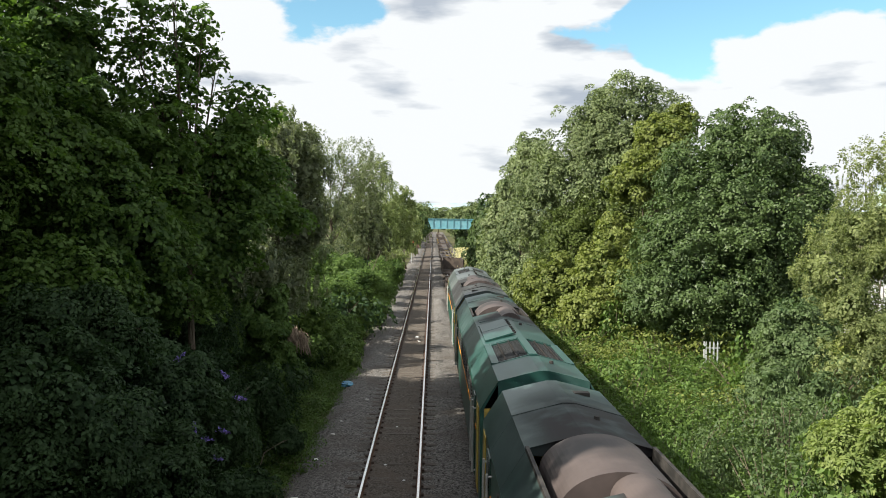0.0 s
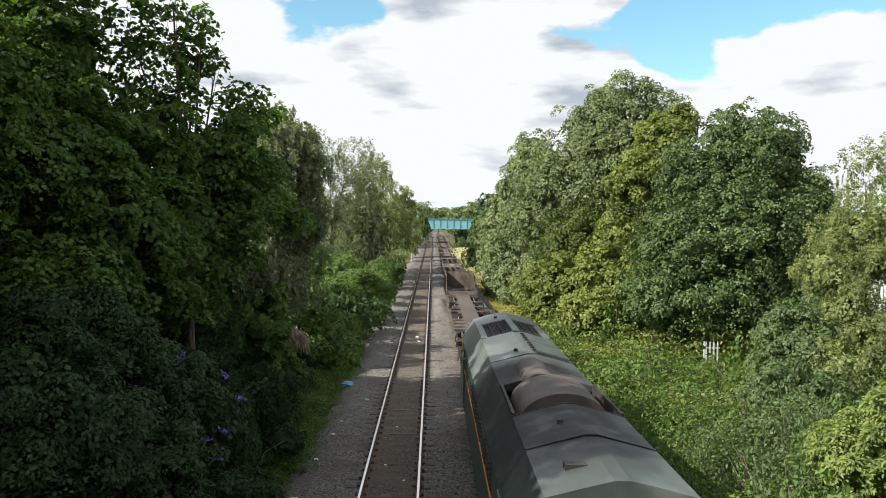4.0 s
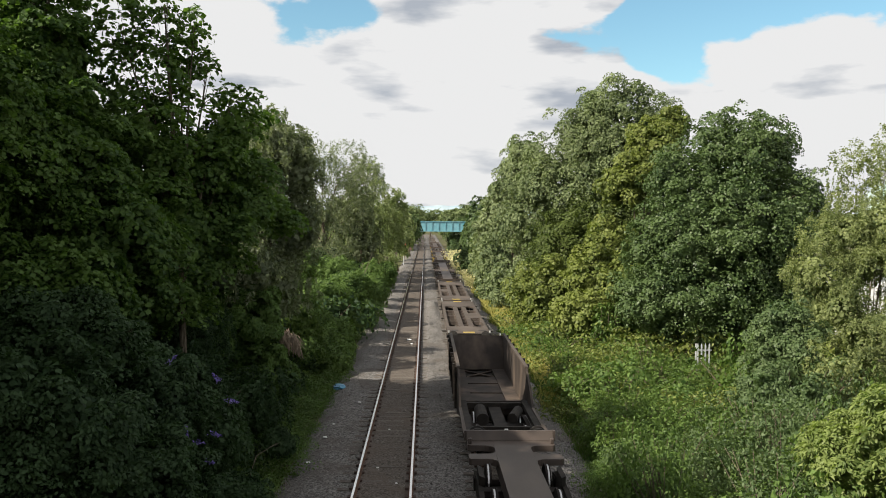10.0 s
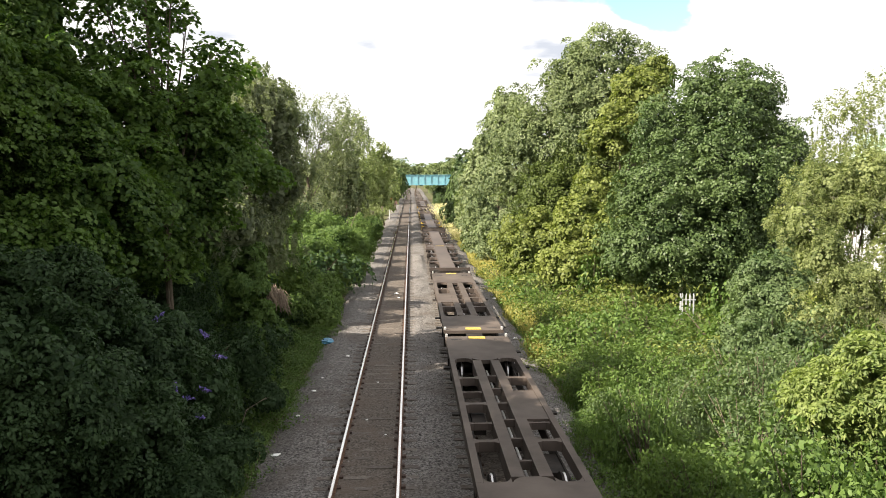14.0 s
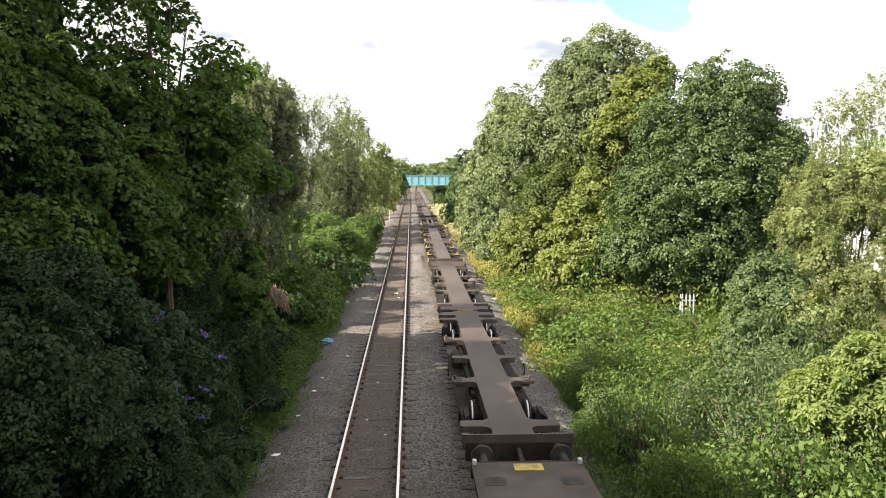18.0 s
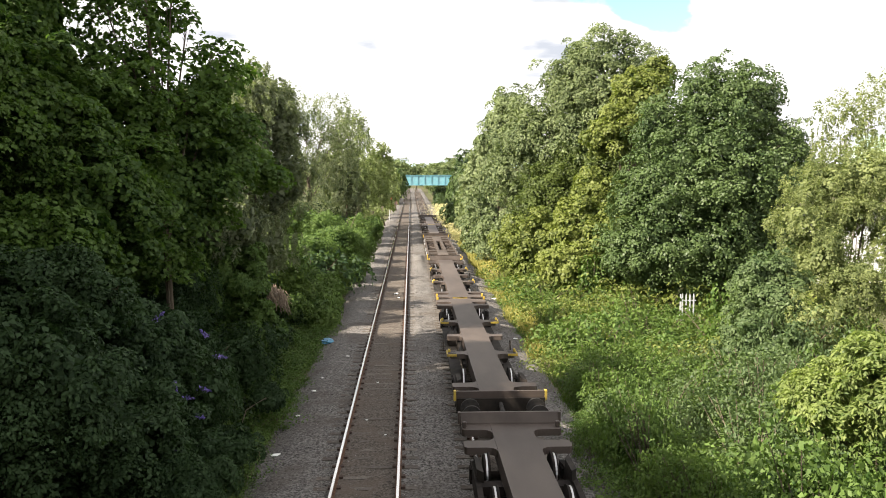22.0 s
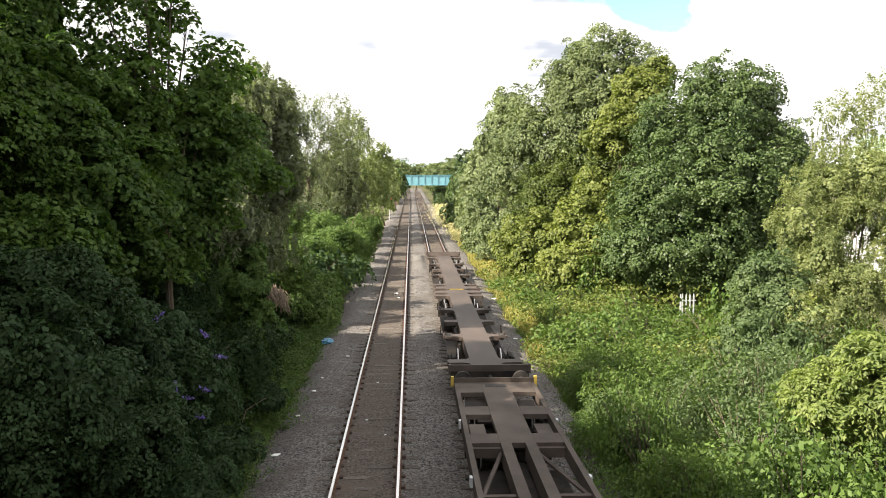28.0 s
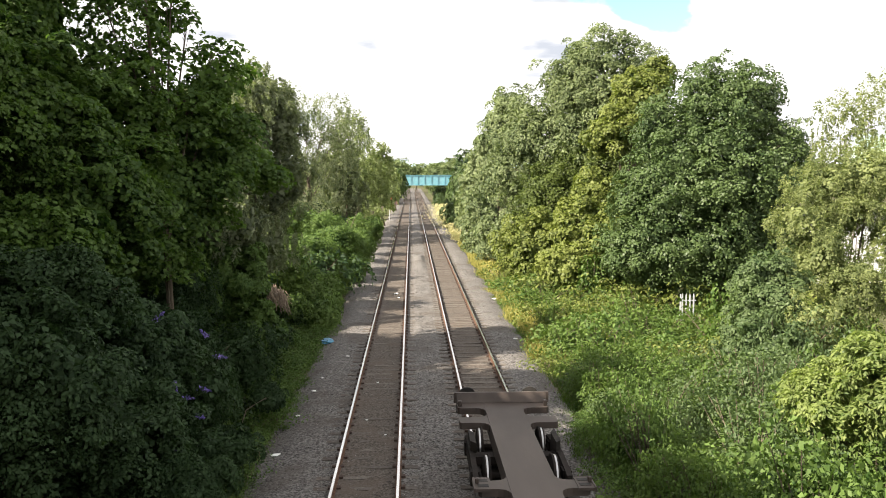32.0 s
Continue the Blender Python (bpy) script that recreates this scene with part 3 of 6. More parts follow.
def sleeper_mesh():
    bm = bmesh.new()
    prism(bm, [(-0.13, -0.2), (0.13, -0.2), (0.1, 0.0), (-0.1, 0.0)], "x", -1.25, 1.25)
    me = bpy.data.meshes.new("sleeper")
    bm.to_mesh(me)
    bm.free()
    me.materials.append(M["sleeper"])
    bm = bmesh.new()
    for sx in (-HALF_GAUGE, HALF_GAUGE):
        for q in (-0.1, 0.1):
            box(bm, sx + q - 0.05, sx + q + 0.05, -0.07, 0.07, 0.0, 0.055)
    mc = bpy.data.meshes.new("rail_fastening")
    bm.to_mesh(mc)
    bm.free()
    mc.materials.append(M["clip"])
    return me, mc


SLEEPER, CLIPS = sleeper_mesh()


def track(name, x, label, sink):
    ob = tagged(empty(name), label, "track", kind="structure")
    rail_line(x - HALF_GAUGE, ob)
    rail_line(x + HALF_GAUGE, ob)
    y = 12.0
    while y < 110:
        s = new("sleeper", SLEEPER)
        s.parent = ob
        s.location = (x + rng_s.uniform(-0.02, 0.02), y + rng_s.uniform(-0.03, 0.03), -0.155 + sink + rng_s.uniform(-0.008, 0.008))
        c = new("rail_fastening", CLIPS)
        c.parent = s
        y += SLEEPER_STEP
    bm = bmesh.new()
    for a, b in ((Y0, 12), (110, 330)):
        q = a + 0.5
        while q < b:
            box(bm, x - 1.25, x + 1.25, q - 0.12, q + 0.12, -0.33, -0.16 + sink)
            q += SLEEPER_STEP
    tagged(part("sleeper", bm, M["sleeper"], ob), kind="stuff")


track("track_1", LEFT_TRACK, "empty railway line with worn shiny rails and stone ballast", -0.03)
track("track_2", RIGHT_TRACK, "railway line with concrete sleepers under the goods train", -0.014)


def loose_stones():
    rng = np.random.default_rng(11)
    n = 42000
    y = 14 + 50 * rng.random(n) ** 1.6
    x = rng.uniform(-4.1, 5.5, n)
    keep = np.ones(n, bool)
    for c in (LEFT_TRACK, RIGHT_TRACK):
        for s in (-HALF_GAUGE, HALF_GAUGE):
            keep &= abs(x - c - s) > 0.08
    x, y = x[keep], y[keep]
    z = np.array([bed_z(a, b) for a, b in zip(x, y)])
    r = rng.uniform(0.02, 0.05, len(x))
    tri = unit(rng.normal(size=(len(x) * 4, 3))).reshape(-1, 4, 3)
    tri = tri * (r[:, None] * rng.uniform(0.7, 1.2, (len(x), 4)))[..., None] * [1, 1, 0.55]
    base = np.stack([x, y, z + r * 0.15], 1)[:, None]
    v = tri + base
    f = v[:, [0, 1, 2, 0, 2, 3, 0, 3, 1, 1, 3, 2]].reshape(-1, 3)
    tagged(link("loose_stones", fast_mesh("loose_stones", f, 3), M["stone"]), "loose angular ballast stones beside the rails", "stones", kind="stuff")


loose_stones()


# ---- overbridge on which the camera stands ----
def overbridge():
    ob = tagged(empty("overbridge", 0.7, 0, 0), "plain brick road bridge over the two tracks", "bridge", kind="structure")
    part("deck", boxes((-14, 14, -8.6, -0.25, 4.9, 5.4)), M["abutment"], ob)
    part("road_surface", boxes((-14, 14, -8.59, -0.26, 5.404, 5.5)), M["asphalt"], ob, "worn grey asphalt")
    for y0 in (-9.0, -0.246):
        part("parapet", boxes((-14, 14, y0, y0 + 0.396, 4.6, 6.62)), M["abutment"], ob)
        part("coping", boxes((-14, 14, y0 - 0.05, y0 + 0.446, 6.624, 6.76)), M["sleeper"], ob, "pale stone coping")
    for x0 in (-8.2, 6.2):
        part("abutment", boxes((x0, x0 + 1.6, -8.55, -0.3, -0.8, 4.896)), M["abutment"], ob)


overbridge()


# ---- far footbridge over the line ----
def far_bridge():
    ob = tagged(empty("footbridge", 3.0, 200, 0), "pale blue steel girder bridge across the railway", "bridge")
    part("girder", boxes((-13, 14, -0.12, 0.0, 4.55, 6.75)), M["bridge"], ob)
    part("girder", boxes((-13, 14, 3.0, 3.12, 4.55, 6.75)), M["bridge"], ob)
    part("top_flange", boxes((-13, 14, -0.3, 0.18, 6.754, 6.88)), M["bridge"], ob)
    part("bottom_flange", boxes((-13, 14, -0.3, 0.18, 4.4, 4.546)), M["bridge"], ob)
    part("deck", boxes((-13, 14, 0.185, 2.99, 4.45, 4.7)), M["abutment"], ob)
    me = bpy.data.meshes.new("stiffener")
    bm = boxes((-0.06, 0.06, -0.26, -0.125, 4.55, 6.75))
    bm.to_mesh(me)
    bm.free()
    me.materials.append(M["bridge"])
    for i in range(17):
        s = new("stiffener", me)
        s.parent = ob
        s.location = (-12.6 + 1.6 * i, 0, 0)
    for x0, x1 in ((-13, -6.2), (7.5, 14)):
        part("abutment", boxes((x0, x1, 0.1, 3.0, -0.6, 4.4)), M["abutment"], ob, "dark brick abutment")


far_bridge()


# ---- trees and bushes ----
tree("tree", (-7.39, 22.11),
     [(-9.54, 21, 10.87, 1.35, 1.56, 1.77), (-9.02, 20, 8.32, 2.03, 2.03, 2.03), (-7.47, 22, 8.81, 1.49, 1.43, 1.37), (-7.53, 20, 6.57, 2.03, 1.82, 1.62), (-6.47, 23.5, 6.94, 1.67, 1.55, 1.43), (-5.59, 24.5, 7.43, 1.16, 0.99, 0.83), (-8.12, 18, 5.41, 1.58, 1.46, 1.34), (-10.43, 18, 8.69, 2.43, 2.8, 3.16), (-10.18, 21, 13.63, 1.7, 1.67, 1.63), (-7.58, 23, 5.24, 1.71, 1.48, 1.24), (-5.55, 24, 9.7, 0.73, 0.56, 0.39), (-6.07, 23.5, 8.85, 0.95, 0.87, 0.79), (-5.19, 25, 8.45, 0.84, 0.72, 0.59), (-4.7, 26, 7.28, 0.79, 0.61, 0.44)],
     M["syc"], 0.125, 125000, 0.55, 0.28, "tall sycamore with dark broad leaves, shaded by its own crown", "tree", seed=21, width=0.75, style="tier", lobed=True)
tree("tree", (-6.56, 23.22),
     [(-7.49, 22.5, 10.91, 1.14, 1.1, 1.06), (-6.79, 23.5, 11.63, 0.71, 0.71, 0.71), (-6.07, 23.5, 11.31, 0.57, 0.46, 0.35), (-5.55, 24, 10.51, 0.81, 0.62, 0.42), (-6.33, 23, 12.31, 0.4, 0.51, 0.62), (-6.96, 22.5, 12.58, 0.4, 0.54, 0.68), (-7.99, 22, 12.16, 0.89, 0.89, 0.89), (-5.03, 25, 10.06, 0.61, 0.46, 0.3), (-6.8, 23, 10.21, 0.93, 0.7, 0.47)],
     M["syc"], 0.14, 4600, 0.42, 0.12, "slender sycamore with open sunlit top branches", "tree", seed=22, width=0.85, fill=0, style="tier", lobed=True)
tree("tree", (-6.77, 32.22),
     [(-6.41, 33, 9.99, 1.56, 1.45, 1.34), (-5.46, 34, 9.27, 1.38, 1.44, 1.49), (-7.08, 33, 9.88, 1.11, 1.0, 0.89), (-6.86, 31, 8.35, 1.68, 1.78, 1.89), (-5.69, 34, 6.86, 1.61, 1.72, 1.84), (-6.84, 30, 5.47, 1.82, 1.72, 1.62), (-8.16, 32, 9.15, 1.3, 1.19, 1.08), (-6.41, 33, 4.64, 1.78, 1.67, 1.56), (-8.06, 30, 7.3, 1.42, 1.62, 1.82)],
     M["dusk"], 0.17, 60000, 0.5, 0.2, "grey-green willow with fine leaves on the bank", "tree", seed=23, width=0.35, style="droop")
tree("tree", (-9.64, 88.06),
     [(-10.73, 87.04, 10.84, 3.41, 3.77, 4.12), (-8.34, 89.76, 12.77, 2.54, 2.64, 2.73), (-6.41, 92.48, 11.38, 1.88, 2.19, 2.50), (-12.96, 84.32, 13.29, 2.28, 2.57, 2.84), (-11.82, 84.32, 5.88, 3.41, 4.13, 4.84), (-8.64, 89.76, 7.02, 2.91, 3.58, 4.24), (-10.96, 84.32, 1.89, 3.13, 3.28, 3.41), (-7.34, 92.48, 10.76, 1.56, 1.88, 2.19)],
     M["dusk"], 0.24, 32000, 0.7, 0.2, "slender grey-green tree leaning over the line", "tree", seed=24, width=0.4, fill=0, style="droop")
tree("tree", (-7.23, 109.72),
     [(-7.93, 109.20, 11.42, 2.37, 3.03, 3.69), (-6.38, 114.40, 9.30, 2.02, 2.63, 3.25), (-8.83, 106.60, 6.27, 3.24, 3.78, 4.32), (-6.15, 114.40, 5.44, 2.47, 3.37, 4.25), (-6.85, 104.00, 1.72, 3.16, 2.81, 2.46)],
     M["ash"], 0.28, 22000, 0.75, 0.18, "birch with light drooping foliage beside the track", "tree", seed=25, width=0.45, fill=0, style="droop")
tree("tree", (-3.88, 122.0),
     [(-4.42, 118, 7.93, 1.75, 2.47, 3.19), (-3.29, 130, 5.91, 1.41, 1.93, 2.46), (-4.62, 115, 4.26, 1.86, 2.33, 2.8), (-3.17, 125, 3.42, 1.18, 1.52, 1.86)],
     M["ash"], 0.38, 12000, 0.8, 0.2, "bushy tree beside the railway line", "tree", seed=26, width=0.5, fill=0, style="droop")
tree("tree", (-2.98, 166.0),
     [(-3.07, 165, 6.02, 1.78, 2.01, 2.23), (-2.35, 178, 4.49, 1.32, 1.5, 1.68), (-3.51, 155, 3.99, 1.47, 1.78, 2.09)],
     M["oak"], 0.45, 7000, 1.0, 0.2, "dark bushy tree near the far bridge", "tree", seed=27, width=0.5)
tree("tree", (12.84, 64.0),
     [(14.81, 64, 14.83, 3.03, 3.24, 3.46), (12.43, 64, 13.32, 2.38, 2.88, 3.37), (17.41, 64, 13.75, 2.16, 2.7, 3.24), (10.37, 66, 10.61, 2.9, 3.05, 3.21), (14.38, 64, 9.64, 4.76, 4.43, 4.11), (8.61, 68, 7.5, 2.53, 3.22, 3.91), (14.6, 65, 5.5, 3.2, 3.2, 3.0)],
     M["poplar"], 0.2, 85000, 0.8, 0.35, "tall grey-green poplar on the far side of the line", "tree", seed=28, width=0.6)
tree("tree", (12.9, 61.0),
     [(10.92, 63, 4.6, 3.4, 3.6, 3.7), (15.6, 61.5, 5.6, 3.7, 3.6, 3.6), (11.05, 60, 1.5, 2.8, 2.4, 2.1), (13.3, 62.5, 7.6, 2.5, 2.4, 2.2)],
     M["hawthorn"], 0.19, 52000, 0.7, 0.3, "spreading hawthorn with yellowish green leaves low under the poplar", "tree", seed=58, width=0.65)
tree("tree", (7.44, 80.0),
     [(8.83, 78, 12.04, 1.69, 2.48, 3.27), (7.81, 80, 9.19, 1.62, 2.43, 3.24), (6.95, 84, 6.45, 1.7, 2.41, 3.12), (7.05, 80, 2.16, 2.05, 2.92, 3.78), (8.39, 72, 0.71, 2.68, 2.92, 3.16), (6.35, 78, -0.61, 1.58, 1.79, 2.0), (6.69, 88, 3.45, 1.66, 2.62, 3.57)],
     M["poplar"], 0.28, 44000, 0.8, 0.25, "grey-green tree in full leaf above the grass verge", "tree", seed=29, width=0.6)
tree("tree", (18.45, 48.82),
     [(18.33, 50, 10.95, 2.87, 2.82, 2.77), (20.76, 51, 11.03, 1.9, 2.29, 2.69), (15.96, 50, 9.26, 2.64, 2.67, 2.7), (21.71, 50, 7.91, 2.09, 2.31, 2.53), (17.92, 48, 6.75, 4.22, 3.89, 3.57), (14.68, 48, 5.77, 2.92, 2.92, 2.92), (20.19, 48, 4.15, 2.43, 2.59, 2.76), (15.96, 47, 2.63, 3.81, 3.18, 2.54), (13.1, 47, 2.94, 2.38, 2.3, 2.22), (23.8, 52, 8.65, 1.12, 1.18, 1.23), (20.59, 46, 2.41, 1.86, 1.86, 1.86)],
     M["oak"], 0.17, 125000, 0.66, 0.4, "large rounded oak with glossy dark green leaves", "tree", seed=30, width=0.65)
tree("tree", (12.49, 54.75),
     [(15.5, 57, 12.06, 1.73, 1.93, 2.12), (13.53, 56, 9.71, 1.66, 1.68, 1.7), (12.39, 56, 5.55, 1.51, 1.7, 1.89), (10.83, 53, 3.48, 1.97, 2.06, 2.15), (8.38, 57, 2.05, 2.31, 2.41, 2.5), (12.84, 51, 2.93, 2.07, 1.98, 1.9), (9.54, 50, 1.66, 2.03, 1.6, 1.18), (16.95, 58, 13.72, 1.18, 1.27, 1.37)],
     M["lime"], 0.21, 60000, 0.65, 0.22, "yellow-green lime tree between larger trees", "tree", seed=31, width=0.7)
tree("tree", (22.37, 42.33),
     [(21.92, 42, 9.49, 1.42, 1.56, 1.7), (23.34, 42, 10.06, 0.99, 1.56, 2.13), (21.86, 43, 8.38, 1.16, 0.99, 0.81)],
     M["sallow"], 0.17, 6000, 0.5, 0.05, "thin pale ash with gaps of sky in its crown", "tree", seed=32, width=0.4, fill=0, style="droop")
tree("bush", (18.32, 34.82),
     [(18.81, 37, 6.58, 1.75, 1.62, 1.5), (20.25, 36, 7.09, 1.22, 1.34, 1.46), (17.33, 36, 4.9, 1.46, 1.58, 1.7), (19.31, 37, 5.08, 1.5, 1.05, 0.6), (17.56, 35, 3.3, 1.18, 1.3, 1.42), (18.23, 33, 2.3, 1.56, 1.45, 1.34), (18.09, 34, 2.72, 1.15, 0.94, 0.74), (15.13, 31, 1.23, 1.26, 1.26, 1.26), (20.4, 35, 4.01, 0.9, 1.16, 1.42), (19.1, 35, 5.55, 1.3, 1.01, 0.71), (17.29, 34, 4.1, 0.69, 0.8, 0.92)],
     M["sallow"], 0.12, 60000, 0.5, 0.06, "tall pale sallow thicket with fine leaves behind the verge", "bush", seed=33, width=0.4, style="droop")
tree("bush", (13.6, 31.33),
     [(14.33, 33, 2.18, 1.34, 1.56, 1.78), (12.83, 31, 0.6, 1.21, 1.24, 1.26), (13.63, 30, 0.41, 1.22, 1.22, 1.22)],
     M["elder"], 0.13, 34000, 0.42, 0.06, "green elder bush among brambles", "bush", seed=34, width=0.6)
tree("bush", (10.59, 20.0),
     [(10.57, 20, 1.36, 1.01, 1.08, 1.15), (10.82, 19, 2.23, 0.71, 0.93, 1.16), (10.39, 21, 1.29, 0.71, 0.74, 0.78)],
     M["golden"], 0.16, 15000, 0.42, 0.04, "yellow-green shrub with narrow leaves in the sun", "bush", seed=35, width=0.36, style="tier")
tree("tree", (6.75, 112.0),
     [(7.07, 130, 3.45, 1.32, 1.98, 2.64), (6.1, 115, 1.38, 1.55, 1.79, 2.02), (6.7, 105, 5.93, 1.56, 2.55, 3.55), (7.12, 98, 2.04, 1.66, 2.32, 2.98)],
     M["oak"], 0.36, 16000, 0.9, 0.2, "dark tree overhanging the line near the bridge", "tree", seed=36, width=0.6)
tree("bush", (-4.9, 57.43),
     [(-6.3, 60, 3.4, 1.5, 1.9, 0.9), (-5.0, 57, 2.6, 1.3, 1.6, 1.0), (-5.9, 51, 2.3, 1.5, 1.9, 1.1), (-4.5, 52, 1.2, 1.0, 1.6, 0.9), (-3.95, 57, 0.8, 0.9, 1.8, 0.9), (-4.9, 46, 0.8, 1.1, 1.5, 0.8),
      (-6.3, 45, 1.5, 1.2, 1.4, 0.9), (-4.2, 63, 1.7, 0.9, 1.8, 1.1), (-3.75, 69, 1.2, 0.8, 1.5, 1.1), (-4.6, 75, 2.2, 1.1, 2.0, 1.2), (-3.8, 85, 1.5, 0.9, 1.8, 1.3)],
     M["bramble"], 0.14, 62000, 0.45, 0.08, "bright green bramble thicket on the cutting side", "bush", seed=37, width=0.6)
tree("bush", (-4.6, 41.0),
     [(-4.25, 40.5, 0.35, 0.7, 1.0, 0.7), (-5.2, 42.5, 0.9, 0.9, 1.0, 0.7), (-4.4, 44.5, 0.4, 0.6, 1.0, 0.6), (-5.6, 39.0, 0.9, 0.8, 0.9, 0.7)],
     M["bramble"], 0.13, 16000, 0.42, 0.05, "light green bramble at the foot of the cutting side", "bush", seed=59, width=0.6)
tree("bush", (-6.44, 30.5),
     [(-6.23, 31, 1.44, 1.26, 1.15, 1.05), (-6.64, 30, 3.65, 1.42, 1.42, 1.42)],
     M["nettle"], 0.15, 50000, 0.45, 0.08, "dark shrub under the trees", "bush", seed=38, width=0.6)
tree("bush", (-7.0, 41.33),
     [(-7.5, 40, 3.3, 2.03, 1.96, 1.89), (-7.36, 44, 4.4, 1.78, 1.78, 1.78), (-6.15, 40, 2.49, 1.22, 1.22, 1.22)],
     M["weed"], 0.15, 26000, 0.45, 0.08, "leafy green shrub under the trees", "bush", seed=39, width=0.6)
# the next three bushes use leaves coloured dark for the shade they stand in
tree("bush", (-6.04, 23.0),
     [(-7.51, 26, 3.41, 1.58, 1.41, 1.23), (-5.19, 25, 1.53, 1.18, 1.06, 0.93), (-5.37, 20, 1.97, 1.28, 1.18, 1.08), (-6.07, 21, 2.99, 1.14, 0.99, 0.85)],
     M["shade"], 0.12, 26000, 0.4, 0.06, "buddleia bush with shade-darkened leaves and purple flower spikes", "bush", seed=40, width=0.35, style="droop")
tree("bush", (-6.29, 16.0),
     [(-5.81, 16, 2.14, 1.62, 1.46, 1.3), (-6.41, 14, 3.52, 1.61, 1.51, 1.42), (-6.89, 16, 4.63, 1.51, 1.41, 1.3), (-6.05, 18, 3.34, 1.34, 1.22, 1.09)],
     M["shade"], 0.1, 62000, 0.42, 0.08, "dense elder shrub, its leaves darkened for the shade", "bush", seed=41, width=0.6, style="tier")
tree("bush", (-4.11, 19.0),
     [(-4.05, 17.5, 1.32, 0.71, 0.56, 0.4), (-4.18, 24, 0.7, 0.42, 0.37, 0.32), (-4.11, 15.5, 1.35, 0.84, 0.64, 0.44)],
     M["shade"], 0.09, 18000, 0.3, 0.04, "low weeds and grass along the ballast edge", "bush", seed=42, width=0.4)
tree("tree", (-12.0, 8.5),
     [(-12.5, 8, 10.5, 4.2, 4.2, 3), (-11.5, 12, 7.5, 3.6, 3.4, 3), (-13, 5, 7, 3.4, 3.4, 3.2), (-11, 9, 13.2, 3, 3, 2.6)],
     M["syc"], 0.3, 34000, 0.8, 0.28, "tall sycamore at the edge of the wood", "tree", seed=43, width=0.8, style="tier")
tree("tree", (-12.4, 15.0),
     [(-12.8, 15, 10, 3.6, 3.6, 3), (-12.8, 19, 8.2, 3.4, 3.4, 3.2), (-10.5, 14, 11.5, 2.6, 2.6, 2.4), (-13.5, 12, 6, 3.4, 3.4, 4)],
     M["syc"], 0.28, 30000, 0.8, 0.28, "tall sycamore in the wood on the bank", "tree", seed=44, width=0.8, style="tier")
tree("tree", (-12.9, 24.75),
     [(-13.2, 25, 8.2, 3.6, 3.6, 3), (-11.6, 23, 10.4, 2.3, 2.6, 2.2), (-12.8, 29, 7.8, 3.2, 3.2, 3), (-14, 22, 6, 4, 4, 4)],
     M["oak"], 0.26, 24000, 0.6, 0.28, "broad dark tree in the wood on the bank", "tree", seed=45, width=0.7)
tree("tree", (-12.73, 33.33),
     [(-12.2, 32, 6.4, 3.0, 2.4, 2.4), (-13.0, 34.5, 4.6, 2.6, 2.2, 2.4), (-13.5, 30, 5.0, 3.4, 3.0, 3.4)],
     M["oak"], 0.28, 20000, 0.6, 0.28, "broad dark tree in the wood on the bank", "tree", seed=46, width=0.7)
tree("tree", (-19.33, 22.0),
     [(-19, 22, 6, 5, 5, 5), (-20, 30, 4.5, 4, 4, 4), (-19, 14, 6, 4, 4, 5)],
     M["oak"], 0.5, 9000, 0.9, 0.28, "broad dark tree at the back of the wood", "tree", seed=47, width=0.7)
tree("tree", (-20.0, 69.33),
     [(-20, 62, 4.5, 5, 5, 3.6), (-22, 70, 5, 5, 5, 4), (-19, 76, 4, 4, 4, 3.4)],
     M["oak"], 0.5, 9000, 0.9, 0.28, "broad dark tree at the back of the wood", "tree", seed=48, width=0.7)
tree("tree", (-10.0, 98.5),
     [(-10.1, 98, 7, 1.8, 1.6, 2.2), (-9.9, 99, 4.5, 2, 1.6, 2.4)],
     M["ash"], 0.3, 7000, 0.6, 0.14, "young birch on the cutting side", "tree", seed=49, width=0.5, style="droop")
tree("tree", (-7.5, 95.5),
     [(-7.8, 95, 7.4, 2, 1.8, 2.4), (-7.2, 96, 4.5, 2.2, 1.8, 2.4)],
     M["dusk"], 0.32, 7000, 0.6, 0.14, "young grey-green tree on the cutting side", "tree", seed=50, width=0.5, style="droop")
tree("tree", (-7.2, 107.0),
     [(-7.4, 107, 7, 1.8, 1.8, 2.2), (-7, 107, 4, 2.2, 1.8, 2.4)],
     M["ash"], 0.34, 6000, 0.6, 0.14, "young birch on the cutting side", "tree", seed=51, width=0.5, style="droop")
tree("tree", (-6.8, 138.0),
     [(-7, 138, 7, 2, 2, 2.6), (-6.6, 138, 4, 2.4, 2, 2.4)],
     M["oak"], 0.4, 5000, 0.7, 0.14, "small dark tree beside the line", "tree", seed=52, width=0.5)
tree("tree", (-6.8, 150.5),
     [(-7, 150, 6.6, 2, 2.2, 2.6), (-6.6, 151, 4, 2.4, 2, 2.4)],
     M["oak"], 0.4, 5000, 0.7, 0.14, "small dark tree beside the line", "tree", seed=53, width=0.5)
tree("tree", (-8.5, 221.0),
     [(-8, 216, 3.5, 3.2, 4, 4.5), (-9, 226, 4.5, 3.5, 4, 5)],
     M["oak"], 0.5, 6000, 1.0, 0.2, "dark tree beyond the footbridge", "tree", seed=54, width=0.6)
tree("tree", (-8.75, 247.0),
     [(-8.5, 240, 4, 3.4, 5, 5), (-9, 254, 4.5, 3.5, 5, 5)],
     M["oak"], 0.5, 6000, 1.0, 0.2, "dark tree beyond the footbridge", "tree", seed=55, width=0.6)
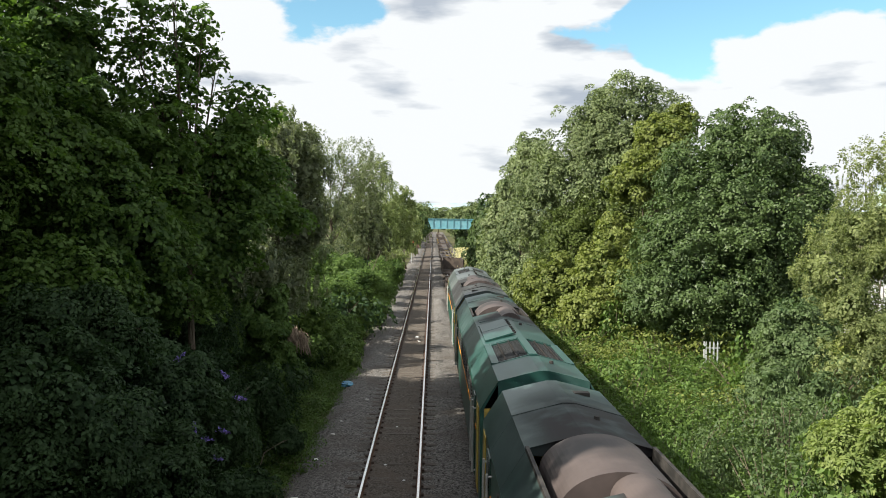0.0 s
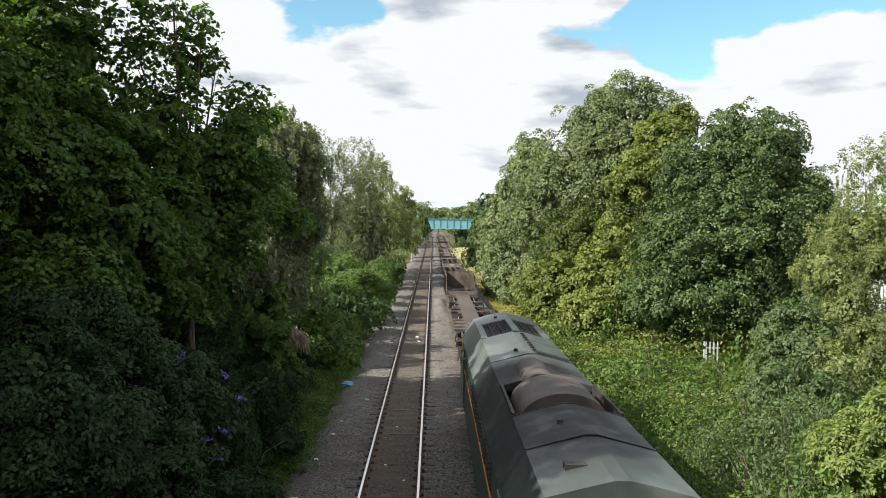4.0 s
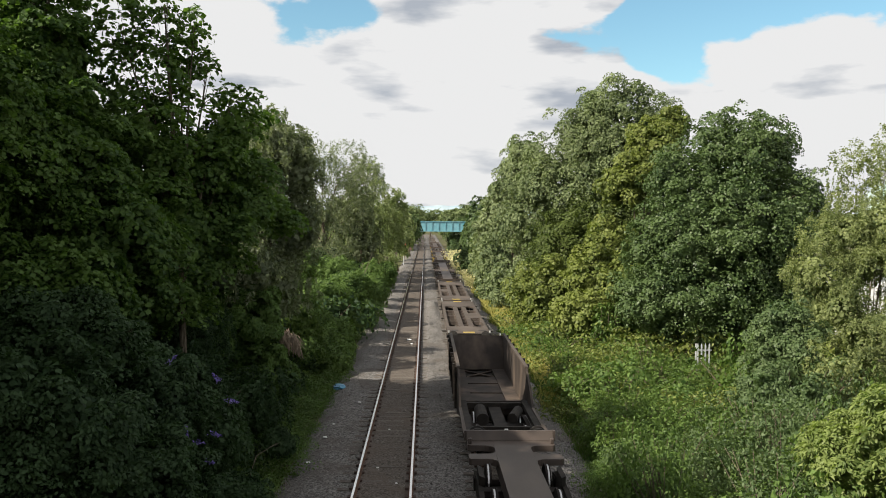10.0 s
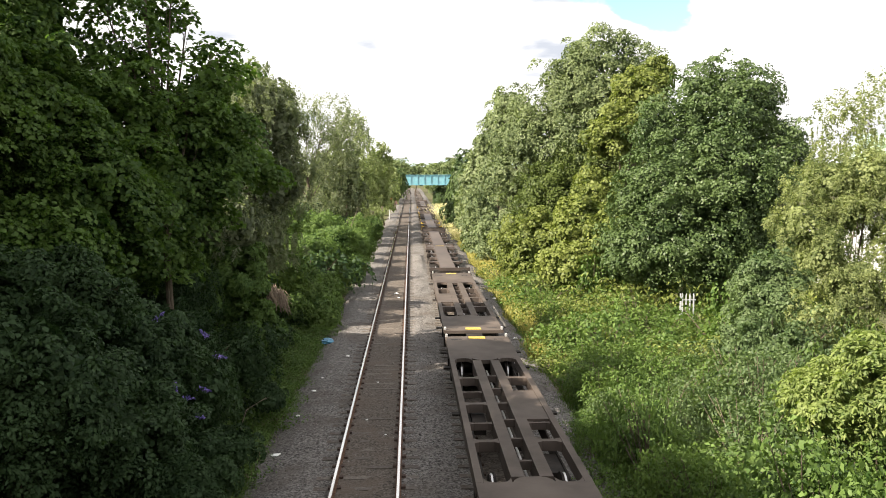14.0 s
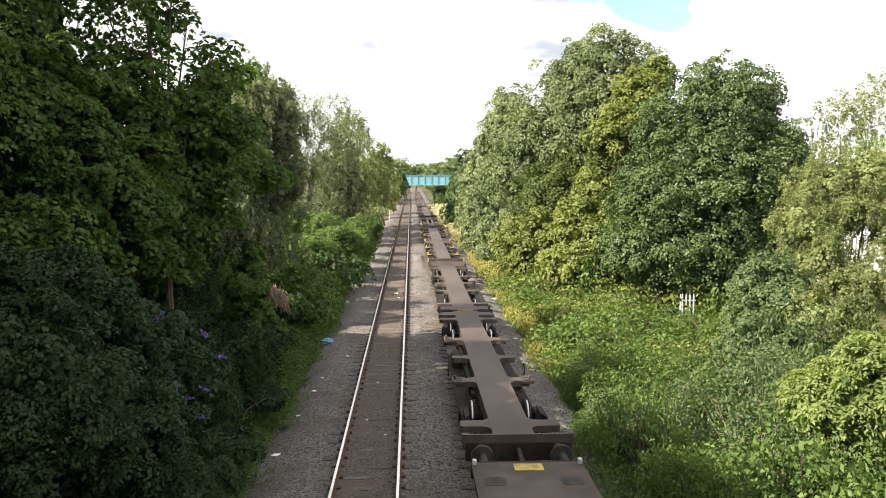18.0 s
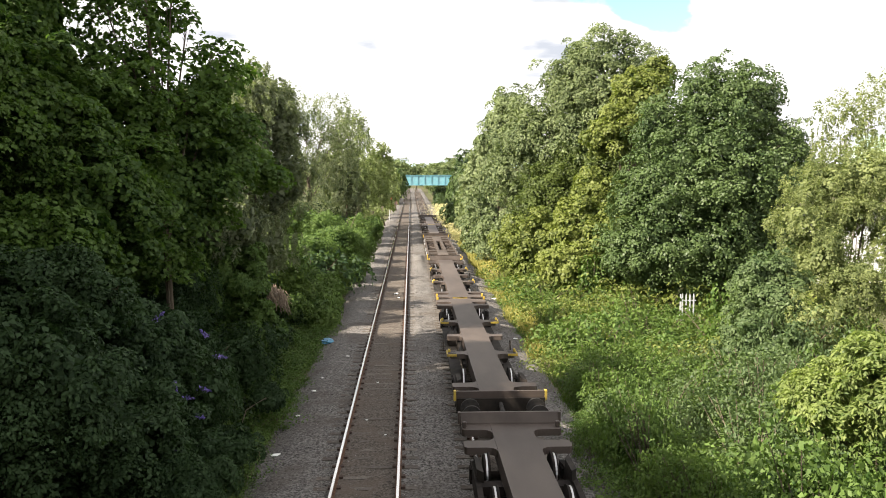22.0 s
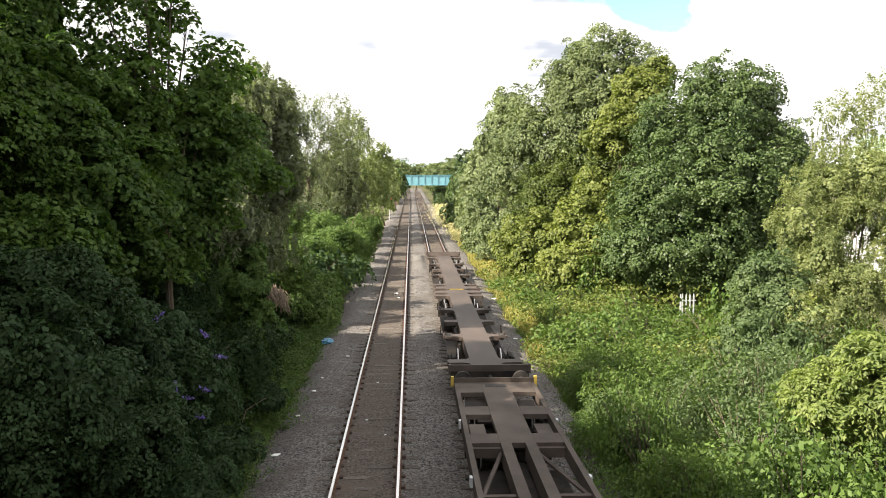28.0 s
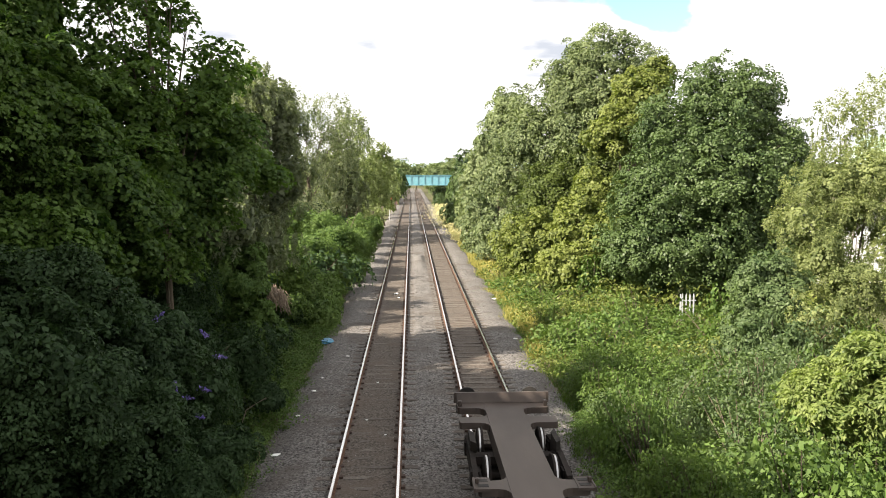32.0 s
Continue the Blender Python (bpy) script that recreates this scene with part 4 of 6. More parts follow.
tree("tree", (9.5, 221.0),
     [(9.5, 214, 3, 3, 4, 4), (9.5, 228, 3.5, 3, 5, 4)],
     M["oak"], 0.5, 6000, 1.0, 0.2, "dark tree beyond the footbridge", "tree", seed=56, width=0.6)
tree("tree", (-9.75, 287.5),
     [(-9.5, 275, 4.5, 4, 6, 5), (-10, 300, 4.5, 4, 7, 5)],
     M["oak"], 0.6, 6000, 1.0, 0.2, "dark tree beyond the footbridge", "tree", seed=57, width=0.6)
for x, seed in ((-5.4, 60), (7.0, 61)):
    q = 1 if x > 0 else -1
    tree("bush", (x, 203.0), [(x, 203, 2.0, 1.7, 2.0, 2.4), (x + q * 1.6, 208, 3.0, 2.2, 3.0, 3.2), (x - q * 0.4, 197, 0.8, 1.2, 2.0, 1.6)],
         M["oak"], 0.4, 4500, 0.9, 0.12, "dark ivy-clad bush against the bridge abutment", "bush", seed=seed, width=0.6)
FAR_TREES = [(-8.36, 330, 10.26, 6.24, 4.68, 3.12), (1.72, 340, 9.43, 6.43, 4.25, 2.07), (9.63, 300, 9.16, 4.05, 3.04, 2.03), (16.67, 350, 11.39, 2.84, 2.84, 2.84), (-4.46, 240, 8.43, 4.05, 3.49, 2.92), (7.54, 235, 8.09, 3.49, 2.86, 2.22), (-13.68, 300, 8.76, 5.07, 4.56, 4.05), (18.75, 300, 8.76, 5.07, 4.56, 4.05)]
for i, q in enumerate(FAR_TREES):
    x, y, z, rx, ry, rz = q
    tree("tree", (x, y), [(x - rx * 0.4, y, z - rz * 0.2, rx * 0.7, rx * 0.7, rz), (x + rx * 0.45, y, z, rx * 0.6, rx * 0.6, rz * 0.9),
                          (x, y - 1, z - rz, rx, rx * 0.7, rz * 0.9), (x, y, z - 2 * rz, rx * 0.9, rx * 0.6, rz)], M["far"], 0.6, 3500, 1.2, 0.25,
         "distant rounded tree beyond the bridge", "tree", "distant trees", seed=70 + i)


def far_wood():
    rng = np.random.default_rng(3)
    p = []
    for k in range(900):
        a, d = rng.uniform(-0.75, 0.85), rng.uniform(380, 1500)
        x, y = d * math.sin(a), d * math.cos(a)
        if abs(x - 0.7) < 9 and y < 420:
            continue
        r = rng.uniform(4, 8)
        c = np.array([x, y, ground_z(x, y) + r * 0.7])
        n = 70
        v = unit(rng.normal(size=(n, 3)))
        p.append(np.concatenate([c + v * r * [1, 1, 0.9] * rng.uniform(0.7, 1, (n, 1)), v], 1))
    p = np.concatenate(p)
    q = leaf_quads(rng, p[:, :3], p[:, 3:], 3.0, 0.8)
    tagged(link("far_woods", fast_mesh("far_woods", q, 4), M["far"]), "belts of distant woodland towards the hills", "woodland", kind="stuff")


far_wood()


def far_hills():
    bm = bmesh.new()
    xs = [-2600 + 40 * i for i in range(131)]
    tops = [62 + 34 * noise.noise((x * 0.0017, 1.3, 0)) + 9 * noise.noise((x * 0.011, 4.1, 0)) for x in xs]
    rows = [[bm.verts.new((x, 3900 + d, t * k)) for x, t in zip(xs, tops)] for d, k in ((0, 0.2), (150, 0.75), (260, 1.0), (380, 0.9))]
    for a, b in zip(rows, rows[1:]):
        for i in range(len(xs) - 1):
            bm.faces.new((a[i], a[i + 1], b[i + 1], b[i]))
    tagged(part("backdrop", bm, M["hill"]), "hazy blue distant hills on the horizon", "hills", kind="structure")


far_hills()


def bush_mesh(seed, leaf, count, clump, width):
    rng = np.random.default_rng(seed)
    lobes = [(rng.normal() * 0.5, rng.normal() * 0.5, rng.uniform(0.3, 0.7), rng.uniform(0.6, 1.0), rng.uniform(0.6, 1.0), rng.uniform(0.4, 0.75)) for _ in range(5)]
    me = fast_mesh("foliage", foliage(rng, lobes, count, clump, leaf, width, "dome", 0.5), 4)
    st = bmesh.new()
    for q in lobes:
        for _ in range(3):
            tube(st, (rng.normal() * 0.15, rng.normal() * 0.15, -0.3), (q[0] + rng.normal() * 0.3, q[1] + rng.normal() * 0.3, q[2] + q[5] * 0.8), 0.02, 0.006, 4)
    ms = bpy.data.meshes.new("woody_base")
    st.to_mesh(ms)
    st.free()
    ms.materials.append(M["bark"])
    return me, ms


def weed_mesh(seed, leaf, count, width, tall):
    """Upright stems with leaves along them."""
    rng = np.random.default_rng(seed)
    lobes = [(rng.normal() * 0.35, rng.normal() * 0.35, tall * rng.uniform(0.35, 0.6), rng.uniform(0.16, 0.3), rng.uniform(0.16, 0.3), tall * rng.uniform(0.35, 0.55)) for _ in range(6)]
    me = fast_mesh("foliage", foliage(rng, lobes, count, 0.13, leaf, width, "tier", 0.8), 4)
    st = bmesh.new()
    for q in lobes:
        tube(st, (q[0] * 0.6, q[1] * 0.6, -0.3), (q[0], q[1], q[2] + q[5] * 0.9), 0.018, 0.006, 4)
    ms = bpy.data.meshes.new("woody_base")
    st.to_mesh(ms)
    st.free()
    ms.materials.append(M["bark"])
    return me, ms


def scatter_bushes():
    rnd = random.Random(8)
    near = [(bush_mesh(101, 0.098, 3700, 0.2, 0.6), M["bramble"], "sunlit green bramble bush on the verge"),
            (bush_mesh(102, 0.092, 3600, 0.18, 0.5), M["weed"], "leafy green nettle and bramble clump"),
            (bush_mesh(103, 0.105, 3300, 0.22, 0.65), M["bramble"], "arching bramble bush with broad light green leaves"),
            (bush_mesh(104, 0.088, 3600, 0.17, 0.4), M["bramble"], "dense fine-leaved green clump"),
            (bush_mesh(105, 0.085, 3400, 0.2, 0.45), M["elder"], "grey-green weedy clump with fine leaves"),
            (weed_mesh(109, 0.105, 1900, 0.35, 1.5), M["weed"], "tall upright willowherb stems with narrow leaves"),
            (weed_mesh(110, 0.1, 1900, 0.4, 1.25), M["weed"], "tall nettle stand with drooping leaves"),
            (bush_mesh(113, 0.098, 3400, 0.2, 0.6), M["weed"], "low green bramble clump")]
    back = [(bush_mesh(106, 0.14, 1300, 0.24, 0.6), M["bramble"], "sunlit green bramble bush on the verge"),
            (bush_mesh(107, 0.13, 1300, 0.22, 0.5), M["weed"], "leafy green nettle and bramble clump"),
            (bush_mesh(108, 0.14, 1300, 0.24, 0.55), M["lime"], "yellow-green bramble clump in the sun"),
            (weed_mesh(114, 0.16, 1000, 0.4, 1.3), M["bramble"], "tall leafy weeds on the verge"),
            (bush_mesh(115, 0.14, 1300, 0.24, 0.55), M["weed"], "green nettle clump on the verge")]
    for (me, ms), m, _ in near + back:
        me.materials.append(m)

    def patchy(kinds, x, y):
        """Like plants grow together."""
        k = 0.5 + 0.75 * noise.noise((x * 0.28, y * 0.28, 2.5)) + rnd.uniform(-0.12, 0.12)
        return kinds[min(len(kinds) - 1, max(0, int(k * len(kinds))))]
    y = 13.5
    while y < 60:
        x = 5.75 + 0.2 * math.sin(y * 0.5) - 0.75 * (1 - step01((y - 18) / 14)) + (1.3 if y > 36 else 0.0)
        while x < min(24, 8.5 + y * 0.32):
            (me, ms), m, label = patchy(near if y < 31 else back, x, y)
            px, py = x + rnd.uniform(-0.45, 0.45), y + rnd.uniform(-0.6, 0.6)
            s = (rnd.uniform(0.5, 1.4) if y < 31 else rnd.uniform(0.65, 1.3)) * (0.55 if px < 5.5 else 0.78 if px < 6.4 else 0.95 if px < 7.2 else 0.95 if px < 9 else 1.0) * (1.0 if y < 31 else 1.2)
            if 32 < py < 44 and abs(px - 14.5 * py / 43) < 1.3:
                s *= 0.86  # low growth before the fence
            ob = tagged(empty("bush", px, py, ground_z(px, py) - 0.05, rnd.uniform(0, 360)), label, "bush", "bushes on the verge")
            ob.scale = (s * 1.15, s * 1.15, s * rnd.choice((0.6, 0.85, 1.1, 1.4, 1.9)) * (1 + 0.5 * noise.noise((px * 0.3, py * 0.3, 3))) * (1.0 if py < 31 else 0.85))
            new("foliage", me).parent = ob
            new("woody_base", ms).parent = ob
            x += 1.2 * max(s, 0.72)
        y += 1.5 if y < 31 else 2.3
    # tall willowherb and nettles in front of the brambles, beside the ballast
    for k in range(26):
        (me, ms), m, label = near[5 + k % 2]
        py = 24 + 21 * rnd.random()
        px = 5.9 + 0.045 * (py - 24) + rnd.uniform(-0.3, 0.9)
        s = rnd.uniform(0.75, 1.15)
        ob = tagged(empty("weed_stand", px, py, ground_z(px, py) - 0.05, rnd.uniform(0, 360)), label, "weed", "tall weeds on the verge")
        ob.scale = (s * 1.1, s * 1.1, s * rnd.uniform(0.85, 1.15))
        new("foliage", me).parent = ob
        new("woody_base", ms).parent = ob


scatter_bushes()


def bank_bushes():
    rnd = random.Random(18)
    # both kinds carry the wood's shade in their leaf colour
    kinds = [(bush_mesh(111, 0.16, 1600, 0.3, 0.6), M["shade"], "leafy shrub with the shade of the wood in its leaf colour"),
             (bush_mesh(112, 0.15, 1600, 0.28, 0.5), M["shade"], "bramble clump under the trees with shade-darkened leaves")]
    low = [(bush_mesh(116, 0.09, 1900, 0.17, 0.5), M["nettle"], "low dark nettles beside the ballast"),
           (weed_mesh(117, 0.1, 1300, 0.35, 0.9), M["weed"], "small straggling weeds at the ballast edge"),
           (bush_mesh(118, 0.08, 1900, 0.16, 0.45), M["weed"], "low mossy green clump at the foot of the bank")]
    for (me, ms), m, _ in kinds + low:
        me.materials.append(m)
    y = 14.0
    while y < 44:
        for x in (-4.35, -5.0, -5.7):
            (me, ms), m, label = low[rnd.randrange(3)]
            px, py = x + rnd.uniform(-0.25, 0.25), y + rnd.uniform(-0.4, 0.4)
            s = rnd.uniform(0.35, 0.62) if x > -4.6 else rnd.uniform(0.55, 0.9)
            ob = tagged(empty("nettle_clump", px, py, ground_z(px, py) - 0.05, rnd.uniform(0, 360)), label, "clump", "clumps at the foot of the bank")
            ob.scale = (s * 1.2, s * 1.2, s * rnd.uniform(0.7, 1.1))
            new("foliage", me).parent = ob
        y += 1.15
    y = 12.0
    while y < 100:
        x = -6.2 - 0.3 * math.sin(y * 0.8)
        while x > -12:
            (me, ms), m, label = kinds[rnd.randrange(2)]
            px, py = x + rnd.uniform(-0.5, 0.5), y + rnd.uniform(-0.7, 0.7)
            s = rnd.uniform(1.0, 1.6) * (0.6 if px > -6.6 else 1.2)
            ob = tagged(empty("bush", px, py, ground_z(px, py) - 0.05, rnd.uniform(0, 360)), label, "bush", "bushes on the bank")
            ob.scale = (s * 1.15, s * 1.15, s * rnd.uniform(0.9, 1.4))
            new("foliage", me).parent = ob
            new("woody_base", ms).parent = ob
            x -= 2.3 * max(s, 0.7)
        y += 2.7 + y * 0.025


bank_bushes()


def grass_band(name, n, xr, yr, height, material, seed, label):
    rng = np.random.default_rng(seed)
    y = yr[0] + (yr[1] - yr[0]) * rng.random(n) ** 1.4
    w = rng.random(n)
    x = xr[0] + (xr[1] - xr[0]) * w + 0.35 * np.sin(y * 0.7) + 0.2 * np.sin(y * 1.9)
    z = np.array([ground_z(a, b) for a, b in zip(x, y)])
    clump = np.array([0.55 + 0.9 * abs(noise.noise((a * 0.9, b * 0.9, seed))) for a, b in zip(x, y)])
    h = height * rng.uniform(0.4, 1.2, n) * clump
    lean = rng.normal(size=(n, 2)) * 0.4 * h[:, None]
    a = rng.uniform(0, 2 * math.pi, n)
    wd = 0.012 + 0.00035 * y
    side = np.stack([np.cos(a) * wd, np.sin(a) * wd, np.zeros(n)], 1)
    b0 = np.stack([x, y, z - 0.03], 1)
    tip = b0 + np.stack([lean[:, 0], lean[:, 1], h], 1)
    v = np.stack([b0 - side, b0 + side, tip], 1).reshape(-1, 3)
    tagged(link(name, fast_mesh(name, v, 3), material), label, "grass", kind="stuff")


grass_band("verge_grass", 40000, (5.1, 7.3), (33, 125), 0.6, M["grass"], 4, "dry yellow-green grass along the ballast edge")
grass_band("verge_weeds", 30000, (4.35, 6.4), (13, 60), 0.36, M["weed"], 5, "straggling green weeds along the ballast edge")
grass_band("dead_grass", 6500, (4.3, 6.0), (13, 60), 0.26, M["straw"], 7, "withered brown stalks along the ballast edge")
grass_band("bank_straw", 4500, (-5.0, -3.3), (13, 70), 0.17, M["straw"], 17, "withered brown stalks at the foot of the bank")
grass_band("bank_weeds", 9000, (-5.0, -3.3), (13, 70), 0.2, M["nettle"], 16, "low green weeds at the foot of the bank")
grass_band("bank_grass", 12000, (-5.6, -4.0), (14, 110), 0.22, M["nettle"], 6, "short green grass along the shaded ballast edge")
for x, y, s, k in ((5.6, 128, 2.0, 1), (5.9, 138, 2.4, 2), (5.5, 118, 1.6, 3), (6.0, 100, 1.5, 4), (6.2, 92, 1.4, 5)):
    rng_c = np.random.default_rng(k)
    ob = tagged(empty("tall_grass", x, y, ground_z(x, y)), "pale cream seeding grass tussock beside the track", "grass", "pale tussocks")
    pp = rng_c.normal(size=(3600, 3)) * [0.55 * s, 0.9 * s, 0.0] + [0, 0, 0]
    pp[:, 2] = rng_c.random(3600) ** 0.6 * s * 1.1
    link("blades", fast_mesh("blades", leaf_quads(rng_c, pp, unit(rng_c.normal(size=(3600, 3))), 0.26, 0.22), 4), M["cream"], ob)


# ---- the goods train: local y runs along the vehicle, z = 0 at the rail head ----
def wheel_set(parent, y, r=0.46):
    part("axle", tube(bmesh.new(), (-0.675, y, r), (0.675, y, r), 0.08, 0.08, 10), M["bogie"], parent)
    for s in (-1, 1):
        bm = bmesh.new()
        tube(bm, (s * 0.68, y, r), (s * 0.715, y, r), r + 0.03, r + 0.03, 24)
        tube(bm, (s * 0.716, y, r), (s * 0.815, y, r), r, r, 24)
        part("wheel", bm, M["bogie"], parent)
        bm = bmesh.new()
        bmesh.ops.create_cone(bm, cap_ends=False, segments=24, radius1=r + 0.004, radius2=r + 0.004, depth=0.04, matrix=Matrix.Translation((s * 0.76, y, r)) @ Euler((0, radians(90), 0)).to_matrix().to_4x4())
        part("wheel_tread", bm, M["wheel"], parent, "bright worn wheel tread")


def bogie(ob, y, base=1.0, r=0.46, wide=1.02):
    bm = bmesh.new()
    for s in (-1, 1):
        prism(bm, [(y - base - 0.45, 0.42), (y - base - 0.45, 0.62), (y - 0.4, 0.74), (y + 0.4, 0.74), (y + base + 0.45, 0.62),
                   (y + base + 0.45, 0.42), (y + 0.35, 0.32), (y - 0.35, 0.32)], "x", s * wide - 0.06, s * wide + 0.06)
        for q in (-base, base):
            box(bm, s * wide - 0.1, s * wide + 0.1, y + q - 0.16, y + q + 0.16, 0.3, 0.62)
    box(bm, -1.0, 1.0, y - 0.18, y + 0.18, 0.42, 0.62)
    box(bm, -0.66, 0.66, y - base - 0.4, y + base + 0.4, 0.22, 0.3)
    for s in (-1, 1):
        box(bm, s * 0.89 - 0.06, s * 0.89 + 0.06, y - base - 0.35, y + base + 0.35, 0.3, 0.4)
    b = part("bogie", bm, M["bogie"], ob)
    for q in (-base, base):
        wheel_set(b, y + q, r)
    return b


def buffers(ob, y, way, z=1.0):
    for s in (-0.87, 0.87):
        bm = bmesh.new()
        tube(bm, (s, y, z), (s, y + way * 0.52, z), 0.1, 0.1, 12)
        tube(bm, (s, y + way * 0.52, z), (s, y + way * 0.58, z), 0.25, 0.25, 18)
        part("buffer", bm, M["black"], ob)
    part("coupling", tube(bmesh.new(), (0, y, z - 0.05), (0, y + way * 0.62, z - 0.12), 0.06, 0.06, 8), M["black"], ob)


def locomotive(x, y, turn, label, roofing):
    """A diesel of 18.7 m: local -y end carries the radiator, the exhaust sits past the middle."""
    ob = tagged(empty("locomotive", x, y, 0, turn), label, "locomotive", "coupled locomotives")
    W, E = 1.32, 9.35
    top = M[roofing]
    for s in (-1, 1):
        # side wall with cab slopes at both ends
        wall = [(-E, 1.05), (E, 1.05), (E, 1.9), (E - 0.2, 3.05), (-E + 0.2, 3.05), (-E, 1.9)]
        side = part("side_wall", prism(bmesh.new(), wall, "x", s * W - 0.04, s * W + 0.04), M["green"], ob)
        part("stripe", boxes((s * (W + 0.05) - 0.008, s * (W + 0.05) + 0.008, -E + 1.6, E - 1.6, 2.25, 2.33)), M["orange"], side, "thin orange stripe")
        part("valance", boxes((s * (W - 0.02) - 0.03, s * (W - 0.02) + 0.03, -E + 0.3, E - 0.3, 0.86, 1.046)), M["black"], ob)
        for q in (-1, 1):
            part("cab_side_panel", boxes((s * (W + 0.052) - 0.008, s * (W + 0.052) + 0.008, min(q * (E - 0.62), q * (E - 1.25)), max(q * (E - 0.62), q * (E - 1.25)), 1.1, 3.0)),
                 M["yellow"], side, "yellow cab corner panel")
            door = part("cab_door", boxes((s * (W + 0.055) - 0.012, s * (W + 0.055) + 0.012, min(q * (E - 1.9), q * (E - 2.55)), max(q * (E - 1.9), q * (E - 2.55)), 1.1, 2.98)), M["green"], ob)
            part("window", boxes((s * (W + 0.072) - 0.006, s * (W + 0.072) + 0.006, min(q * (E - 2.02), q * (E - 2.43)), max(q * (E - 2.02), q * (E - 2.43)), 2.2, 2.85)), M["glass"], door)
            for d in (1.78, 2.68):
                bm = bmesh.new()
                tube(bm, (s * (W + 0.12), q * (E - d), 1.2), (s * (W + 0.12), q * (E - d), 2.75), 0.025, 0.025, 8)
                tube(bm, (s * (W + 0.04), q * (E - d), 1.25), (s * (W + 0.12), q * (E - d), 1.25), 0.02, 0.02, 6)
                tube(bm, (s * (W + 0.04), q * (E - d), 2.7), (s * (W + 0.12), q * (E - d), 2.7), 0.02, 0.02, 6)
                part("handrail", bm, M["grey"], ob, "pale vertical grab rail")
        for k in range(7):
            y0 = -5.6 + k * 1.6
            louvre = boxes(*[(s * (W + 0.05) - 0.012, s * (W + 0.05) + 0.012, y0, y0 + 1.2, 2.42 + 0.09 * i, 2.46 + 0.09 * i) for i in range(6)])
            part("louvre", louvre, M["black"], side)
        # sloping cant panel up to the flat roof, in bays
        cuts = [-E + 0.15, -7.2, -4.3, -0.4, 2.4, 4.9, 7.0, E - 0.15]
        for a, b in zip(cuts, cuts[1:]):
            out = [(s * (W + 0.04), 3.054), (s * 0.98, 3.655), (s * 0.98, 3.6), (s * (W - 0.02), 3.02)]
            part("cant_panel", prism(bmesh.new(), out, "y", a + 0.004, b - 0.004), top, ob)
    # roof: bays from the radiator end
    roof = [(-E + 0.15, -7.2, 3.76), (-4.3, -0.455, 3.765), (-0.45, 2.3, 3.755), (4.95, 7.05, 3.765), (7.055, E - 0.15, 3.75)]
    for a, b, z in roof:
        out = [(-0.985, 3.56), (-0.985, 3.66), (-0.5, z + 0.035), (-0.1, z + 0.13), (0.1, z + 0.13), (0.5, z + 0.035), (0.985, 3.66), (0.985, 3.56)]
        part("roof_panel", prism(bmesh.new(), out, "y", a, b), top, ob)
    # joint strips and lifting eyes over the bays
    for yy in (-7.2, -0.452, 4.94, 7.052):
        part("joint_strip", prism(bmesh.new(), [(-0.99, 3.668), (-0.1, 3.902), (0.1, 3.902), (0.99, 3.668), (0.99, 3.676), (0.1, 3.912), (-0.1, 3.912), (-0.99, 3.676)], "y", yy - 0.025, yy + 0.025), top, ob)
    for yy in (-8.0, -1.2, 6.1):
        part("lifting_eye", tube(bmesh.new(), (0.32, yy, 3.82), (0.32, yy, 3.9), 0.06, 0.045, 10), M["black"], ob)
    # radiator well with slats over fans
    well = part("radiator_well", boxes((-0.985, 0.985, -7.19, -4.31, 3.35, 3.42), (-0.985, -0.8, -7.19, -4.31, 3.42, 3.7), (0.8, 0.985, -7.19, -4.31, 3.42, 3.7),
                                       (-0.1, 0.1, -7.19, -4.31, 3.8, 3.93)), top, ob)
    for ya, yb in ((-7.19, -7.09), (-4.41, -4.31)):
        part("well_end", prism(bmesh.new(), [(-0.92, 3.42), (-0.92, 3.68), (-0.075, 3.9), (0.075, 3.9), (0.92, 3.68), (0.92, 3.42)], "y", ya, yb), top, well)
    for fy in (-6.35, -5.1):
        part("fan", tube(bmesh.new(), (0, fy, 3.425), (0, fy, 3.55), 0.6, 0.6, 24), M["black"], well)
    for sx in (-1, 1):
        slat = bpy.data.meshes.new("slat")
        bm = prism(bmesh.new(), [(sx * 0.8, 3.68), (sx * 0.1, 3.87), (sx * 0.1, 3.82), (sx * 0.8, 3.63)], "y", -0.011, 0.011)
        bm.to_mesh(slat)
        bm.free()
        slat.materials.append(M["soot"])
        for i in range(35):
            q = new("slat", slat)
            q.parent, q.location = well, (0, -7.05 + 0.075 * i, 0)
        for bx in (0.35, 0.63):
            z = 3.89 - (bx - 0.075) * 0.272
            part("grille_bar", prism(bmesh.new(), [(sx * bx - 0.02, z), (sx * bx + 0.02, z), (sx * bx + 0.02, z + 0.02), (sx * bx - 0.02, z + 0.02)], "y", -7.08, -4.42), M["frame"], well)
    # hatches with hinges on the teal roof
    for y0 in (-3.8, -2.15):
        h = part("hatch", prism(bmesh.new(), [(-0.92, 3.69), (-0.92, 3.735), (-0.14, 3.965), (-0.14, 3.92)], "y", y0, y0 + 1.6), top, ob, "hinged roof hatch")
        for i in range(4):
            part("hinge", boxes((-0.16, -0.04, y0 + 0.22 + 0.38 * i, y0 + 0.25 + 0.38 * i, 3.92, 3.965), (-0.11, -0.09, y0 + 0.17 + 0.38 * i, y0 + 0.3 + 0.38 * i, 3.92, 3.955)), M["black"], h)
